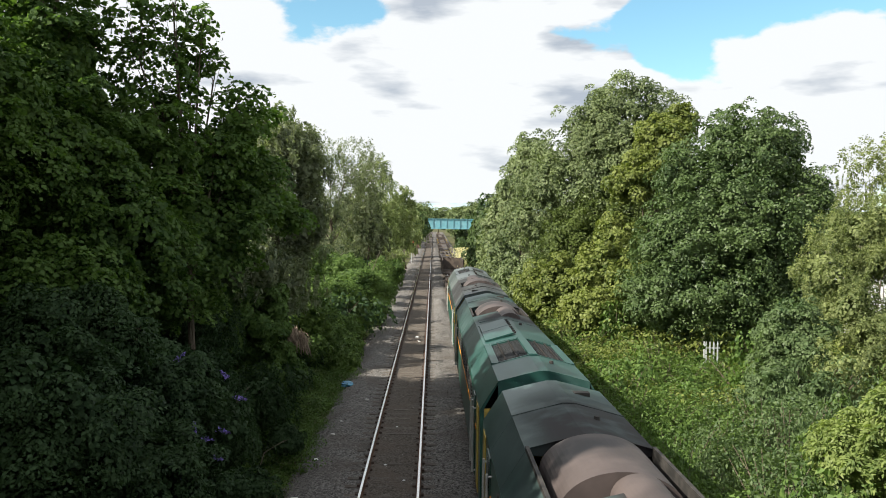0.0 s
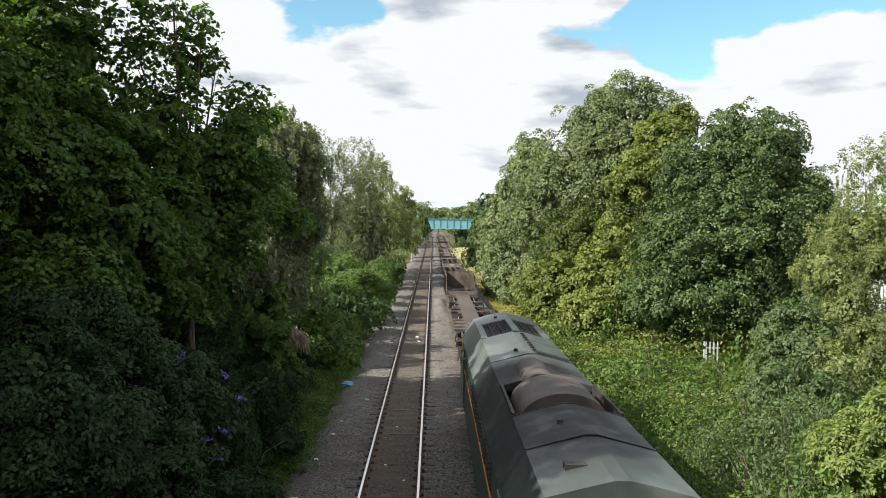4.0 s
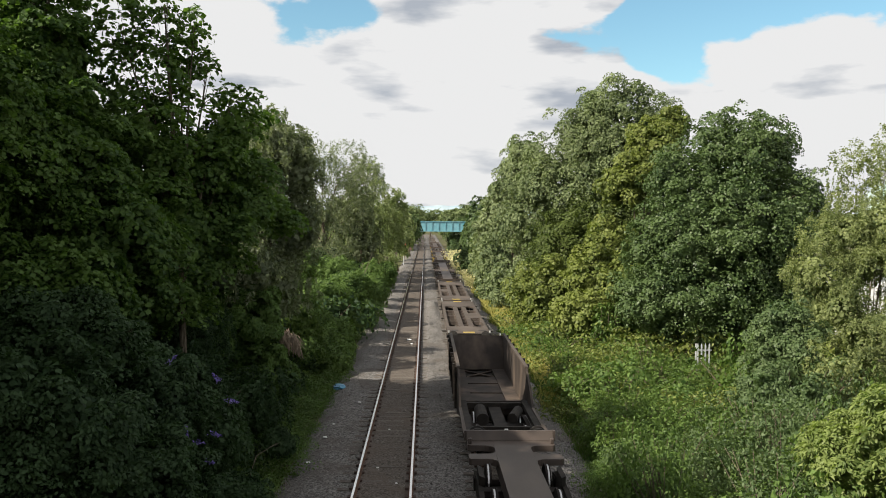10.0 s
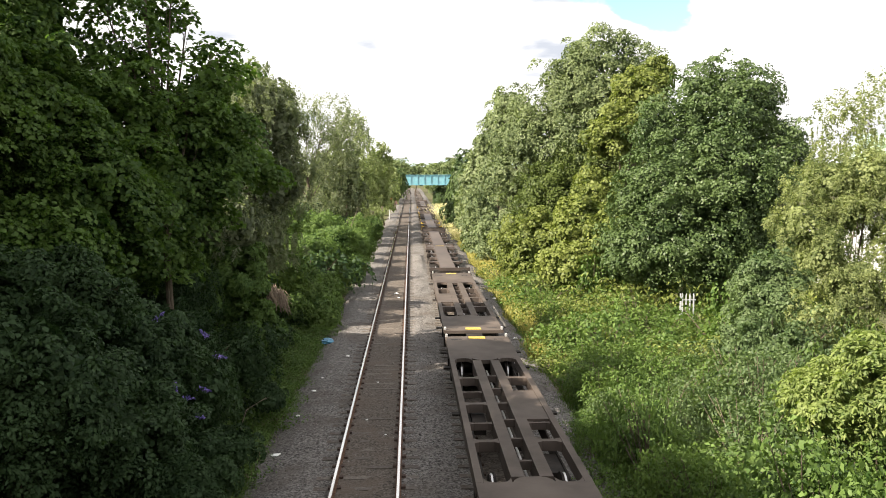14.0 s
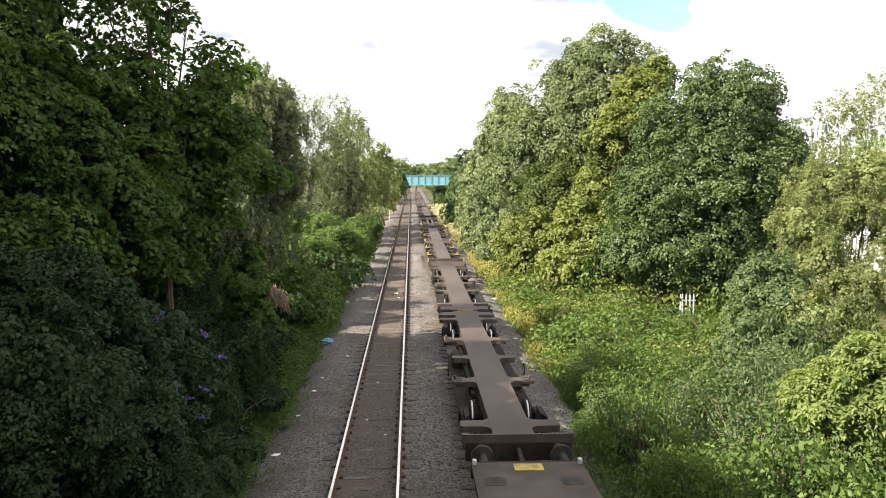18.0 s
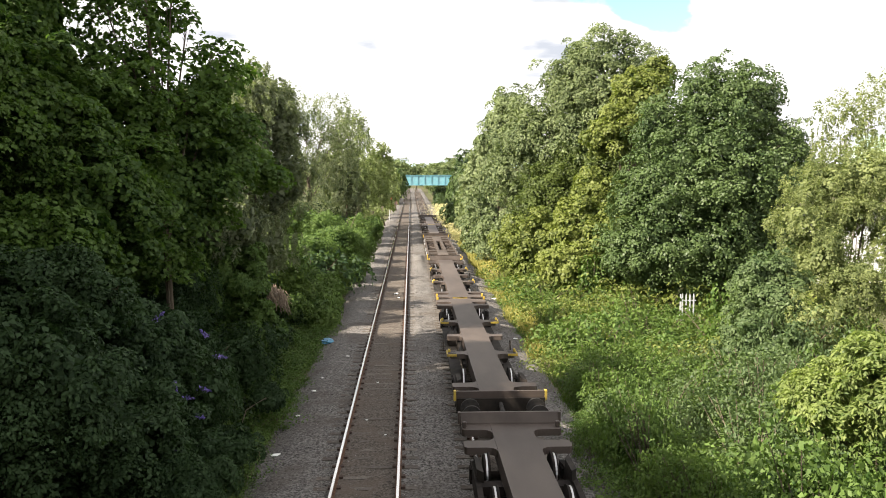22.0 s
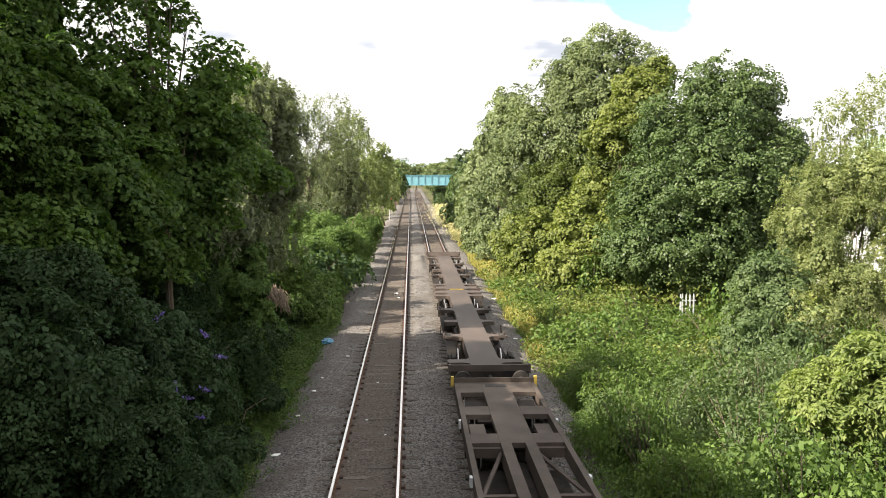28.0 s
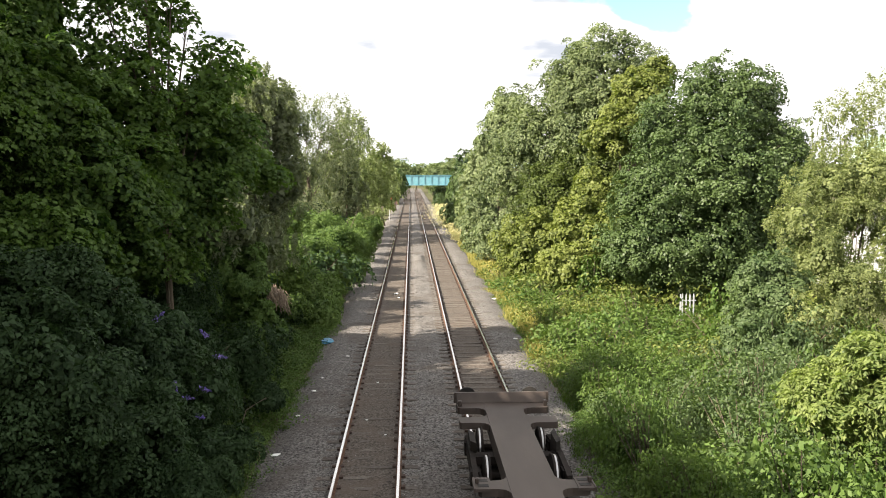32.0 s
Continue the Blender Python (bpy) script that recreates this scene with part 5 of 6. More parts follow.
    # exhaust silencer hood, its recess and pipe
    part("exhaust_recess", boxes((-0.985, 0.985, 2.32, 4.93, 3.3, 3.36), (-0.985, -0.93, 2.32, 4.93, 3.36, 3.72), (0.93, 0.985, 2.32, 4.93, 3.36, 3.72)), M["black"], ob)
    arc = [(math.cos(radians(a)) * 0.82, 3.45 + math.sin(radians(a)) * 0.55) for a in range(6, 175, 6)]
    part("exhaust_hood", prism(bmesh.new(), [(0.82, 3.37)] + arc + [(-0.82, 3.37)], "y", 2.75, 4.6), M["heat"], ob, "heat-browned exhaust silencer hood", smooth=False)
    bm = bmesh.new()
    arc2 = [(0.18 + math.cos(radians(a)) * 0.36, 3.7 + math.sin(radians(a)) * 0.3) for a in range(0, 181, 9)]
    prism(bm, arc2, "y", 0.7, 2.7)
    part("exhaust_pipe", bm, M["heat"], ob, "heat-browned exhaust manifold cover")
    part("intake_box", prism(bmesh.new(), [(-0.85, 3.66), (-0.85, 3.71), (-0.35, 3.83), (-0.35, 3.77)], "y", 0.4, 1.5), top, ob)
    part("horn", boxes((0.3, 0.6, 8.2, 8.4, 3.74, 3.84)), M["black"], ob)
    # cab ends
    for q in (-1, 1):
        face = [(q * (E - 0.2), 3.06), (q * (E - 0.005), 1.9), (q * (E - 0.005), 1.1), (q * (E - 0.1), 1.1), (q * (E - 0.1), 1.88), (q * (E - 0.28), 3.02)]
        cab = part("cab_front", prism(bmesh.new(), face, "x", -W + 0.05, W - 0.05), M["yellow"], ob, "yellow warning front")
        bm = bmesh.new()
        for sx in (-1, 1):
            o = [(q * (E - 0.18), 2.95), (q * (E - 0.06), 2.02), (q * (E - 0.04), 2.03), (q * (E - 0.16), 2.96)]
            prism(bm, o, "x", min(sx * 0.12, sx * 1.15), max(sx * 0.12, sx * 1.15))
        part("windscreen", bm, M["glass"], cab)
        brow = [(q * (E - 0.145), 3.64), (q * (E - 0.1), 3.06), (q * (E - 0.27), 3.06), (q * (E - 0.27), 3.62)]
        part("cab_brow", prism(bmesh.new(), brow, "x", -0.98, 0.98), top, ob)
        for s in (-1, 1):
            part("headlamp", tube(bmesh.new(), (s * 0.85, q * (E - 0.03), 1.45), (s * 0.85, q * (E + 0.03), 1.45), 0.13, 0.13, 14), M["galv"], cab)
        buffers(ob, q * (E - 0.05), q * 0.9)
        part("buffer_beam", boxes((-1.25, 1.25, min(q * (E - 0.14), q * (E - 0.02)), max(q * (E - 0.14), q * (E - 0.02)), 0.75, 1.096)), M["black"], ob)
    part("underframe", boxes((-1.2, 1.2, -E + 0.2, E - 0.2, 0.9, 1.04)), M["black"], ob)
    part("fuel_tank", boxes((-1.2, 1.2, -2.2, 2.2, 0.3, 0.89), bevel=0.08), M["black"], ob)
    for q in (-1, 1):
        bogie(ob, q * 6.1, 1.85, 0.53, 1.08)
    return ob


def spine_platform(x, y, turn, yellow, lip, label):
    """One half of a twin container flat, 18.5 m: local y = 0 at the outer end, the permanent joint at 18.5."""
    ob = tagged(empty("container_wagon", x, y, 0, turn), label, "wagon", "container flats")
    L, hw, zt = 18.5, 0.49, 1.03
    m = M["deck"]
    part("spine", prism(bmesh.new(), [(-hw, 0.62), (hw, 0.62), (hw, zt), (-hw, zt)], "y", 0.02, L - 0.02), m, ob, "long brown box-section spine")
    fit = M["yellow"] if yellow else m

    def wing(y0, y1, out, z0=0.86):
        for s in (-1, 1):
            bend = [(hw + 0.004 + 0.24 * (1 - math.cos(radians(k))), 0.24 * (1 - math.sin(radians(k)))) for k in (0, 30, 60, 90)]
            o = [(s * px, y0 - py) for px, py in bend] + [(s * (out - 0.06), y0), (s * out, y0 + 0.06), (s * out, y1 - 0.06), (s * (out - 0.06), y1)] + [(s * px, y1 + py) for px, py in bend[::-1]]
            part("cross_arm", prism(bmesh.new(), o, "z", z0, zt - 0.006), m, ob)
    wing(0.1, 0.55, 1.2)
    wing(1.35, 1.85, 1.22)
    wing(5.75, 6.2, 1.1)
    wing(8.9, 9.3, 1.05)
    wing(11.9, 12.4, 1.1)
    wing(16.3, 16.75, 1.22)
    wing(17.45, 18.25, 1.2)
    for yy in (5.95, 12.15):
        for s in (-1, 1):
            pl = part("spigot_plate", boxes((min(s * 0.85, s * 1.165), max(s * 0.85, s * 1.165), yy - 0.3, yy + 0.3, zt - 0.05, zt + 0.012)), m, ob)
            part("plate_rim", boxes((min(s * 1.167, s * 1.2), max(s * 1.167, s * 1.2), yy - 0.31, yy + 0.31, zt - 0.07, zt + 0.03), (min(s * 0.87, s * 1.165), max(s * 0.87, s * 1.165), yy - 0.33, yy - 0.302, zt - 0.06, zt + 0.016)), fit, pl)
            for d in (-0.15, 0.12):
                part("slot", boxes((min(s * 0.9, s * 1.12), max(s * 0.9, s * 1.12), yy + d - 0.07, yy + d + 0.07, zt + 0.014, zt + 0.02)), M["black"], pl)
            part("spigot", boxes((min(s * 1.08, s * 1.16), max(s * 1.08, s * 1.16), yy - 0.05, yy + 0.05, zt + 0.021, zt + 0.13), bevel=0.015), fit, pl)
    for s in (-1, 1):
        for yy in (0.35, 18.1):
            part("spigot", boxes((min(s * 1.08, s * 1.18), max(s * 1.08, s * 1.18), yy - 0.06, yy + 0.06, zt - 0.004, zt + 0.14), bevel=0.015), fit, ob)
    # outer end: raised lip and headstock
    if lip:
        lipo = part("end_plate", prism(bmesh.new(), [(-0.12, 0.8), (-0.12, 1.28), (-0.04, 1.28), (0.08, zt + 0.01), (0.08, 0.8)], "x", -1.2, 1.2), m, ob, "raised brown end plate")
        for s in (-1, 1):
            part("end_plate_tip", boxes((min(s * 1.204, s * 1.27), max(s * 1.204, s * 1.27), -0.13, 0.02, 1.02, 1.29)), fit, lipo)
    part("headstock", boxes((-1.2, 1.2, -0.2, -0.125, 0.7, 1.1)), M["frame"], ob)
    part("joint_plate", boxes((-0.36, 0.36, L - 0.02, L + 0.22, zt - 0.04, zt + 0.02)), M["yellow"], ob, "grubby yellow joint plate")
    part("joint_beam", boxes((-1.15, 1.15, L - 0.12, L - 0.025, 0.66, 0.98)), M["frame"], ob)
    buffers(ob, -0.2, -1)
    for yy in (3.0, 15.5):
        bogie(ob, yy)
        for s in (-1, 1):
            part("splash_guard", prism(bmesh.new(), [(s * 1.05, yy - 0.8), (s * 0.92, yy - 0.5), (s * 0.92, yy + 0.3), (s * 1.05, yy + 0.1)], "z", 0.75, 0.98), M["frame"], ob)
    for s in (-1, 1):
        # added dark sheet: stands in for the shaded ground seen between the arms
        part("gear_tray", boxes((min(s * 0.68, s * 1.08), max(s * 0.68, s * 1.08), 4.7, 13.8, 0.4, 0.45)), M["frame"], ob)
        part("solebar", boxes((s * 0.62 - 0.05, s * 0.62 + 0.05, 5.2, 13.2, 0.58, 0.8)), M["frame"], ob)
        bm = bmesh.new()
        bmesh.ops.create_cone(bm, cap_ends=False, segments=20, radius1=0.19, radius2=0.19, depth=0.03, matrix=Matrix.Translation((s * 1.22, 8.0, 0.85)) @ Euler((0, radians(90), 0)).to_matrix().to_4x4())
        part("handbrake_wheel", bm, M["frame"], ob)
    tank = bmesh.new()
    tube(tank, (-0.8, 9.8, 0.62), (-0.8, 11.1, 0.62), 0.22, 0.22, 14)
    part("air_tank", tank, M["frame"], ob)
    part("air_tank", tube(bmesh.new(), (0.82, 6.9, 0.6), (0.82, 7.9, 0.6), 0.2, 0.2, 14), M["frame"], ob)
    return ob


def twin(x, joint, yellow, label):
    return [spine_platform(x, joint - 18.62, 0, yellow, True, label), spine_platform(x, joint + 18.62, 180, yellow, True, label)]


def ladder_platform(x, y, turn, d0, L, label):
    """Half of a twin flat with a full-width deck pierced by long openings; local y = 0 at the outer end, d0 the plain outer deck, L the length."""
    ob = tagged(empty("container_wagon", x, y, 0, turn), label, "wagon", "container flats")
    z0, z1, d1 = 0.98, 1.1, d0 + 11.1
    m = M["deckgrey"]
    tongue = [(0.42, 0.0), (0.38, 0.12), (0.28, 0.24), (0.14, 0.3)]
    for edge, tip, way in ((0.05, d0, 1), (L - 0.1, d1, -1)):
        o = [(-1.16, edge), (1.16, edge), (1.16, tip)] + [(px, tip + way * py) for px, py in tongue] + [(-px, tip + way * py) for px, py in tongue[::-1]] + [(-1.16, tip)]
        plate = part("deck_plate", prism(bmesh.new(), o, "z", z0, z1), m, ob)
        part("yellow_plate", boxes((-0.3, 0.3, min(edge + way * 0.14, edge + way * 0.52), max(edge + way * 0.14, edge + way * 0.52), z1 + 0.003, z1 + 0.02)), M["yellow"], plate, "yellow painted end plate")
        near = 0.85 if way > 0 else 0.5
        long = 0.46 if way > 0 else 0.16
        for s in (-1, 1):
            ys = [edge + way * v for v in (near + 0.1, near, near, near + 0.1, near + long - 0.06, near + long, near + long, near + long - 0.06)]
            xs = (0.55, 0.62, 0.92, 0.98, 0.98, 0.92, 0.62, 0.55)
            part("end_hole", prism(bmesh.new(), [(s * px, py) for px, py in zip(xs, ys)], "z", z1 + 0.002, z1 + 0.006), M["black"], plate)
            part("spigot", boxes((min(s * 1.06, s * 1.15), max(s * 1.06, s * 1.15), min(edge + way * 0.08, edge + way * 0.2), max(edge + way * 0.08, edge + way * 0.2), z1 + 0.002, z1 + 0.12), bevel=0.015), M["grey"], ob)
            # rounded corners of the openings
            for xx, inw in ((0.434, 1), (0.996, -1)):
                q = [(s * xx, tip + way * 0.004), (s * (xx + inw * 0.22), tip + way * 0.004), (s * (xx + inw * 0.08), tip + way * 0.07), (s * xx, tip + way * 0.24)]
                part("corner_plate", prism(bmesh.new(), q, "z", z0, z1 - 0.003), m, ob)
        part("underframe", boxes((-0.9, 0.9, min(edge + way * 0.3, tip - way * 0.2), max(edge + way * 0.3, tip - way * 0.2), 0.75, 0.975)), M["frame"], ob)
    for s in (-1, 1):
        part("side_rail", boxes((min(s * 1.0, s * 1.16), max(s * 1.0, s * 1.16), d0 + 0.004, d1 - 0.004, 0.8, z1)), m, ob)
        part("main_beam", boxes((min(s * 0.15, s * 0.43), max(s * 0.15, s * 0.43), d0 + 0.3, d1 - 0.3, 0.7, z1 - 0.002)), m, ob)
        for k, deep in ((2.6, 0), (4.15, 0.06), (5.7, 0), (7.1, 0.06), (8.5, 0)):
            if s > 0 and k == 5.7:
                continue
            yy, w = d0 + k, 0.05 if deep else 0.09
            part("cross_strap", prism(bmesh.new(), [(s * 0.434, yy - 2 * w), (s * 0.54, yy - w), (s * 0.89, yy - w), (s * 0.996, yy - 2 * w),
                                                    (s * 0.996, yy + 2 * w), (s * 0.89, yy + w), (s * 0.54, yy + w), (s * 0.434, yy + 2 * w)], "z", 0.86, z1 - 0.01 - deep), m, ob)
        for yy, out in ((d0 - 0.8, 1.42), (d1 - 0.7, 1.38), (d0 + 5.2, 1.36), (d1 + 1.6, 1.4)):
            part("step_bracket", boxes((min(s * 1.164, s * out), max(s * 1.164, s * out), yy, yy + 0.24, 0.9, 0.95)), M["frame"], ob)
        part("side_skirt", boxes((s * 0.9 - 0.02, s * 0.9 + 0.02, d0 + 0.3, d1 - 0.3, 0.45, 0.79)), M["frame"], ob)
    part("blanking_plate", boxes((0.434, 0.996, d0 + 4.26, d0 + 6.99, 1.02, 1.085)), m, ob)
    for k in (1.4, 2.9, 4.4, 5.9, 7.4, 8.9):
        part("centre_strap", boxes((-0.148, 0.148, d0 + k - 0.05, d0 + k + 0.05, 0.85, 1.04)), m, ob)
    part("brake_rod", tube(bmesh.new(), (0.02, d0 + 0.4, 0.78), (0.02, d1 - 0.5, 0.78), 0.03, 0.03, 8), M["grey"], ob)
    for row in ((-0.85, -0.5, d0 + 5.0, d0 + 6.6, 0.45, 0.8), (0.5, 0.85, d0 + 1.3, d0 + 2.5, 0.45, 0.8), (-0.88, 0.88, d0 + 3.3, d0 + 3.4, 0.6, 0.69), (-0.88, 0.88, d0 + 8.3, d0 + 8.4, 0.6, 0.69)):
        part("floor_gear", boxes(row), M["frame"], ob)
    part("headstock", boxes((-1.16, 1.16, -0.03, 0.045, 0.75, 1.1)), M["frame"], ob)
    buffers(ob, -0.03, -1)
    part("joint_bar", boxes((-0.3, 0.3, L - 0.095, L + 0.45, 0.85, 1.0)), M["frame"], ob)
    for yy in (d0 - 0.1, d1 + 1.3):
        bogie(ob, yy)
    return ob


def pocket_wagon(x, y, label):
    """A low-floor wagon with a deep plated well: local y from 0 to 20."""
    ob = tagged(empty("pocket_wagon", x, y, 0), label, "wagon")
    m = M["well"]
    for s in (-1, 1):
        o = [(3.4, 0.95), (4.2, 1.5), (5.2, 1.95), (13.9, 1.95), (14.9, 1.2), (19.2, 1.1), (19.2, 0.85), (14.2, 0.4), (5.0, 0.4), (3.4, 0.7)]
        side = part("well_side", prism(bmesh.new(), o, "x", s * 1.2 - 0.035, s * 1.2 + 0.035), m, ob, "tall rusty plated side")
        part("top_rail", boxes((s * 1.2 - 0.06, s * 1.2 + 0.06, 5.2, 13.9, 1.954, 2.02)), M["deckgrey"], side)
        part("front_rail", boxes((s * 1.2 - 0.05, s * 1.2 + 0.05, 0.1, 3.39, 0.85, 0.98)), M["deckgrey"], side)
        for k in range(7):
            part("side_rib", boxes((s * 1.275 - 0.038, s * 1.275 + 0.038, 5.6 + 1.25 * k, 5.68 + 1.25 * k, 0.45, 1.93)), M["frame"], side)
            part("lashing_bracket", boxes((s * 1.33 - 0.05, s * 1.33 + 0.05, 5.9 + 1.25 * k, 6.06 + 1.25 * k, 1.86, 1.98)), M["frame"], side)
        for yy, h in ((15.4, 1.75),) if s > 0 else ((15.6, 1.35),):
            bm = bmesh.new()
            tube(bm, (s * 1.2, yy, 0.95), (s * 1.2, yy, h), 0.022, 0.022, 8)
            tube(bm, (s * 1.2, yy + 0.25, 0.95), (s * 1.2, yy + 0.25, h), 0.022, 0.022, 8)
            tube(bm, (s * 1.2, yy, h), (s * 1.2, yy + 0.25, h), 0.022, 0.022, 8)
            part("handrail", bm, M["grey"], ob, "pale grey hooped handrail")
        part("floor_beam", boxes((min(s * 0.62, s * 1.16), max(s * 0.62, s * 1.16), 4.9, 13.2, 0.42, 0.52)), m, ob)
    part("bulkhead", prism(bmesh.new(), [(13.1, 0.5), (14.0, 1.9), (14.08, 1.88), (13.2, 0.46)], "x", -1.16, 1.16), m, ob, "sloping rusty end bulkhead")
    for a, b in ((4.9, 5.85), (6.05, 7.9), (8.1, 9.75), (9.95, 11.3)):
        part("floor_plate", boxes((-0.615, 0.615, a, b, 0.44, 0.5)), m, ob)
    part("floor_pan", boxes((-0.6, 0.6, 4.9, 13.2, 0.36, 0.4)), M["frame"], ob)
    bm = bmesh.new()
    for a, b in (((-0.6, 11.4), (0.6, 12.9)), ((0.6, 11.4), (-0.6, 12.9))):
        tube(bm, (a[0], a[1], 0.46), (b[0], b[1], 0.46), 0.05, 0.05, 6)
    part("floor_brace", bm, m, ob)
    part("well_step", boxes((-1.16, 1.16, 4.75, 4.85, 0.42, 0.9)), m, ob)
    part("end_frame", boxes((-1.15, -0.95, 0.1, 4.7, 0.78, 0.95), (0.95, 1.15, 0.1, 4.7, 0.78, 0.95), (-0.945, 0.945, 0.1, 0.3, 0.78, 0.98), (-0.945, 0.945, 1.3, 1.45, 0.7, 0.85), (-0.945, 0.945, 4.4, 4.6, 0.7, 0.9),
                           (-0.2, 0.2, 0.31, 4.39, 0.6, 0.78)), M["frame"], ob)
    part("end_frame", boxes((-1.15, -0.95, 14.3, 19.9, 0.78, 0.95), (0.95, 1.15, 14.3, 19.9, 0.78, 0.95), (-0.945, 0.945, 19.6, 19.9, 0.78, 1.0), (-0.945, 0.945, 18.0, 18.15, 0.7, 0.85), (-0.945, 0.945, 14.3, 14.6, 0.7, 0.9),
                           (-0.2, 0.2, 14.61, 19.59, 0.6, 0.78)), M["frame"], ob)
    for px in (-0.45, -0.25, 0.3, 0.5):
        part("pipe", tube(bmesh.new(), (px, 14.7, 0.98), (px * 0.6, 19.5, 1.0), 0.045, 0.045, 8), M["heat"], ob)
    part("brake_cylinder", tube(bmesh.new(), (-0.55, 2.0, 0.9), (-0.55, 3.4, 0.9), 0.2, 0.2, 14), M["frame"], ob)
    part("brake_cylinder", tube(bmesh.new(), (0.4, 2.2, 0.9), (0.7, 3.3, 0.9), 0.16, 0.16, 14), M["frame"], ob)
    part("control_box", boxes((0.35, 0.85, 15.2, 16.4, 0.96, 1.2), (-0.9, -0.55, 16.6, 17.6, 0.96, 1.15), bevel=0.03), M["frame"], ob)
    part("marker_lamp", boxes((-0.05, 0.05, 0.05, 0.095, 0.85, 1.1)), M["white"], ob)
    for yy in (2.6, 17.4):
        bogie(ob, yy, 0.9, 0.4, 0.9)
    buffers(ob, 0.1, -1)
    buffers(ob, 19.9, 1)
    return ob


def skeletal_wagon(x, y, label):
    """A long flat with slim side rails, two centre beams and diagonal bracing: local y from 0 to 20.2."""
    ob = tagged(empty("skeletal_wagon", x, y, 0), label, "wagon")
    L, z1 = 20.2, 1.08
    m = M["deckgrey"]
    for s in (-1, 1):
        part("side_rail", boxes((min(s * 1.05, s * 1.17), max(s * 1.05, s * 1.17), 0.1, L - 0.1, 0.75, z1)), m, ob)
        part("main_beam", boxes((min(s * 0.16, s * 0.4), max(s * 0.16, s * 0.4), 5.604, L - 5.604, 0.7, z1 + 0.01)), m, ob)
        for k, yy in enumerate((6.9, 10.0, 13.1)):
            q = 1 if k % 2 else -1
            part("brace", tube(bmesh.new(), (s * 0.42, yy - q * 1.2, 0.92), (s * 1.04, yy + q * 1.3, 0.92), 0.05, 0.05, 6), m, ob)
        for yy in (4.0, 7.4, 12.5, 16.4):
            part("reflector", boxes((s * 1.21 - 0.03, s * 1.21 + 0.03, yy, yy + 0.16, 0.85, 1.05)), M["galv"], ob)
            part("step_bracket", boxes((min(s * 1.174, s * 1.3), max(s * 1.174, s * 1.3), yy + 0.4, yy + 0.6, 0.85, 0.9)), M["frame"], ob)
    for a, b, d in ((0.06, 5.6, 1), (L - 0.06, L - 5.6, -1)):
        # end deck with two pairs of openings
        for s in (-1, 1):
            for y0, y1 in ((0.06, 1.2), (2.6, 3.35), (4.9, 5.6)):
                ya, yb = (y0, y1) if d > 0 else (L - y1, L - y0)
                part("deck_plate", boxes((min(s * 0.404, s * 1.046), max(s * 0.404, s * 1.046), ya, yb, 0.95, z1 - 0.004)), m, ob)
            ya, yb = (1.2, 2.6) if d > 0 else (L - 2.6, L - 1.2)
            part("well_cover", boxes((min(s * 0.5, s * 0.95), max(s * 0.5, s * 0.95), ya + 0.4, yb - 0.2, 0.8, 0.9)), M["frame"], ob)
            ya, yb = (3.4, 4.85) if d > 0 else (L - 4.85, L - 3.4)
            part("well_cover", boxes((min(s * 0.62, s * 1.0), max(s * 0.62, s * 1.0), ya + 0.1, yb - 0.35, 0.85, 0.95)), m, ob)
        part("centre_deck", boxes((-0.4, 0.4, min(a, b), max(a, b), 0.95, z1)), m, ob)
        yy = 0.0 if d > 0 else L
        end = part("end_plate", boxes((-1.17, 1.17, min(yy, yy + d * 0.055), max(yy, yy + d * 0.055), 0.72, 1.2)), m, ob)
        part("end_slot", boxes((-0.3, 0.3, yy + d * 0.5 - 0.15, yy + d * 0.5 + 0.15, z1 + 0.003, z1 + 0.008)), M["black"], ob)
        for s in (-1, 1):
            part("end_lamp_bracket", boxes((min(s * 1.175, s * 1.26), max(s * 1.175, s * 1.26), yy - 0.07, yy + 0.07, 0.95, 1.24)), M["yellow"], end, "faded yellow lamp bracket")
        buffers(ob, yy, -d)
    for yy in (5.65, 8.4, 11.7, 14.5):
        for s in (-1, 1):
            part("cross_bearer", boxes((min(s * 0.404, s * 1.046), max(s * 0.404, s * 1.046), yy - 0.06, yy + 0.06, 0.78, 1.0)), m, ob)
    # added dark sheet under the openings, in place of deep shade on the ballast
    part("belly_tray", boxes((-1.0, 1.0, 5.7, 14.5, 0.42, 0.46)), M["frame"], ob)
    part("under_gear", boxes((-0.9, -0.5, 9.0, 10.4, 0.4, 0.75), (0.5, 0.9, 7.0, 8.0, 0.4, 0.75), (-0.14, 0.14, 5.7, 14.5, 0.55, 0.65)), M["frame"], ob)
    for yy in (3.2, L - 3.2):
        bogie(ob, yy)
    return ob


TX = RIGHT_TRACK
TRAIN = [locomotive(TX, 7.5, 0, "green diesel locomotive with a sooty grey-green roof", "dullroof"),
         locomotive(TX, 26.9, 0, "green diesel locomotive with teal roof hatches and yellow cab ends", "roof"),
         locomotive(TX, 46.5, 180, "green diesel locomotive with a heavily sooted roof, next to the wagons", "grimyroof")]
TRAIN += twin(TX, 75.2, False, "empty brown container flat with a flat spine and side arms")
TRAIN += [pocket_wagon(TX, 94.7, "empty rusty brown pocket wagon with tall plated sides")]
TRAIN += [ladder_platform(TX, 115.2, 0, 2.95, 17.85, "empty grey-brown container flat with long deck openings"), ladder_platform(TX, 152.9, 180, 4.4, 18.9, "empty grey-brown container flat with long deck openings")]
TRAIN += twin(TX, 172.9, False, "empty brown container flat with a flat spine and side arms")
TRAIN += twin(TX, 212.3, True, "empty brown container flat with yellow painted container fittings")
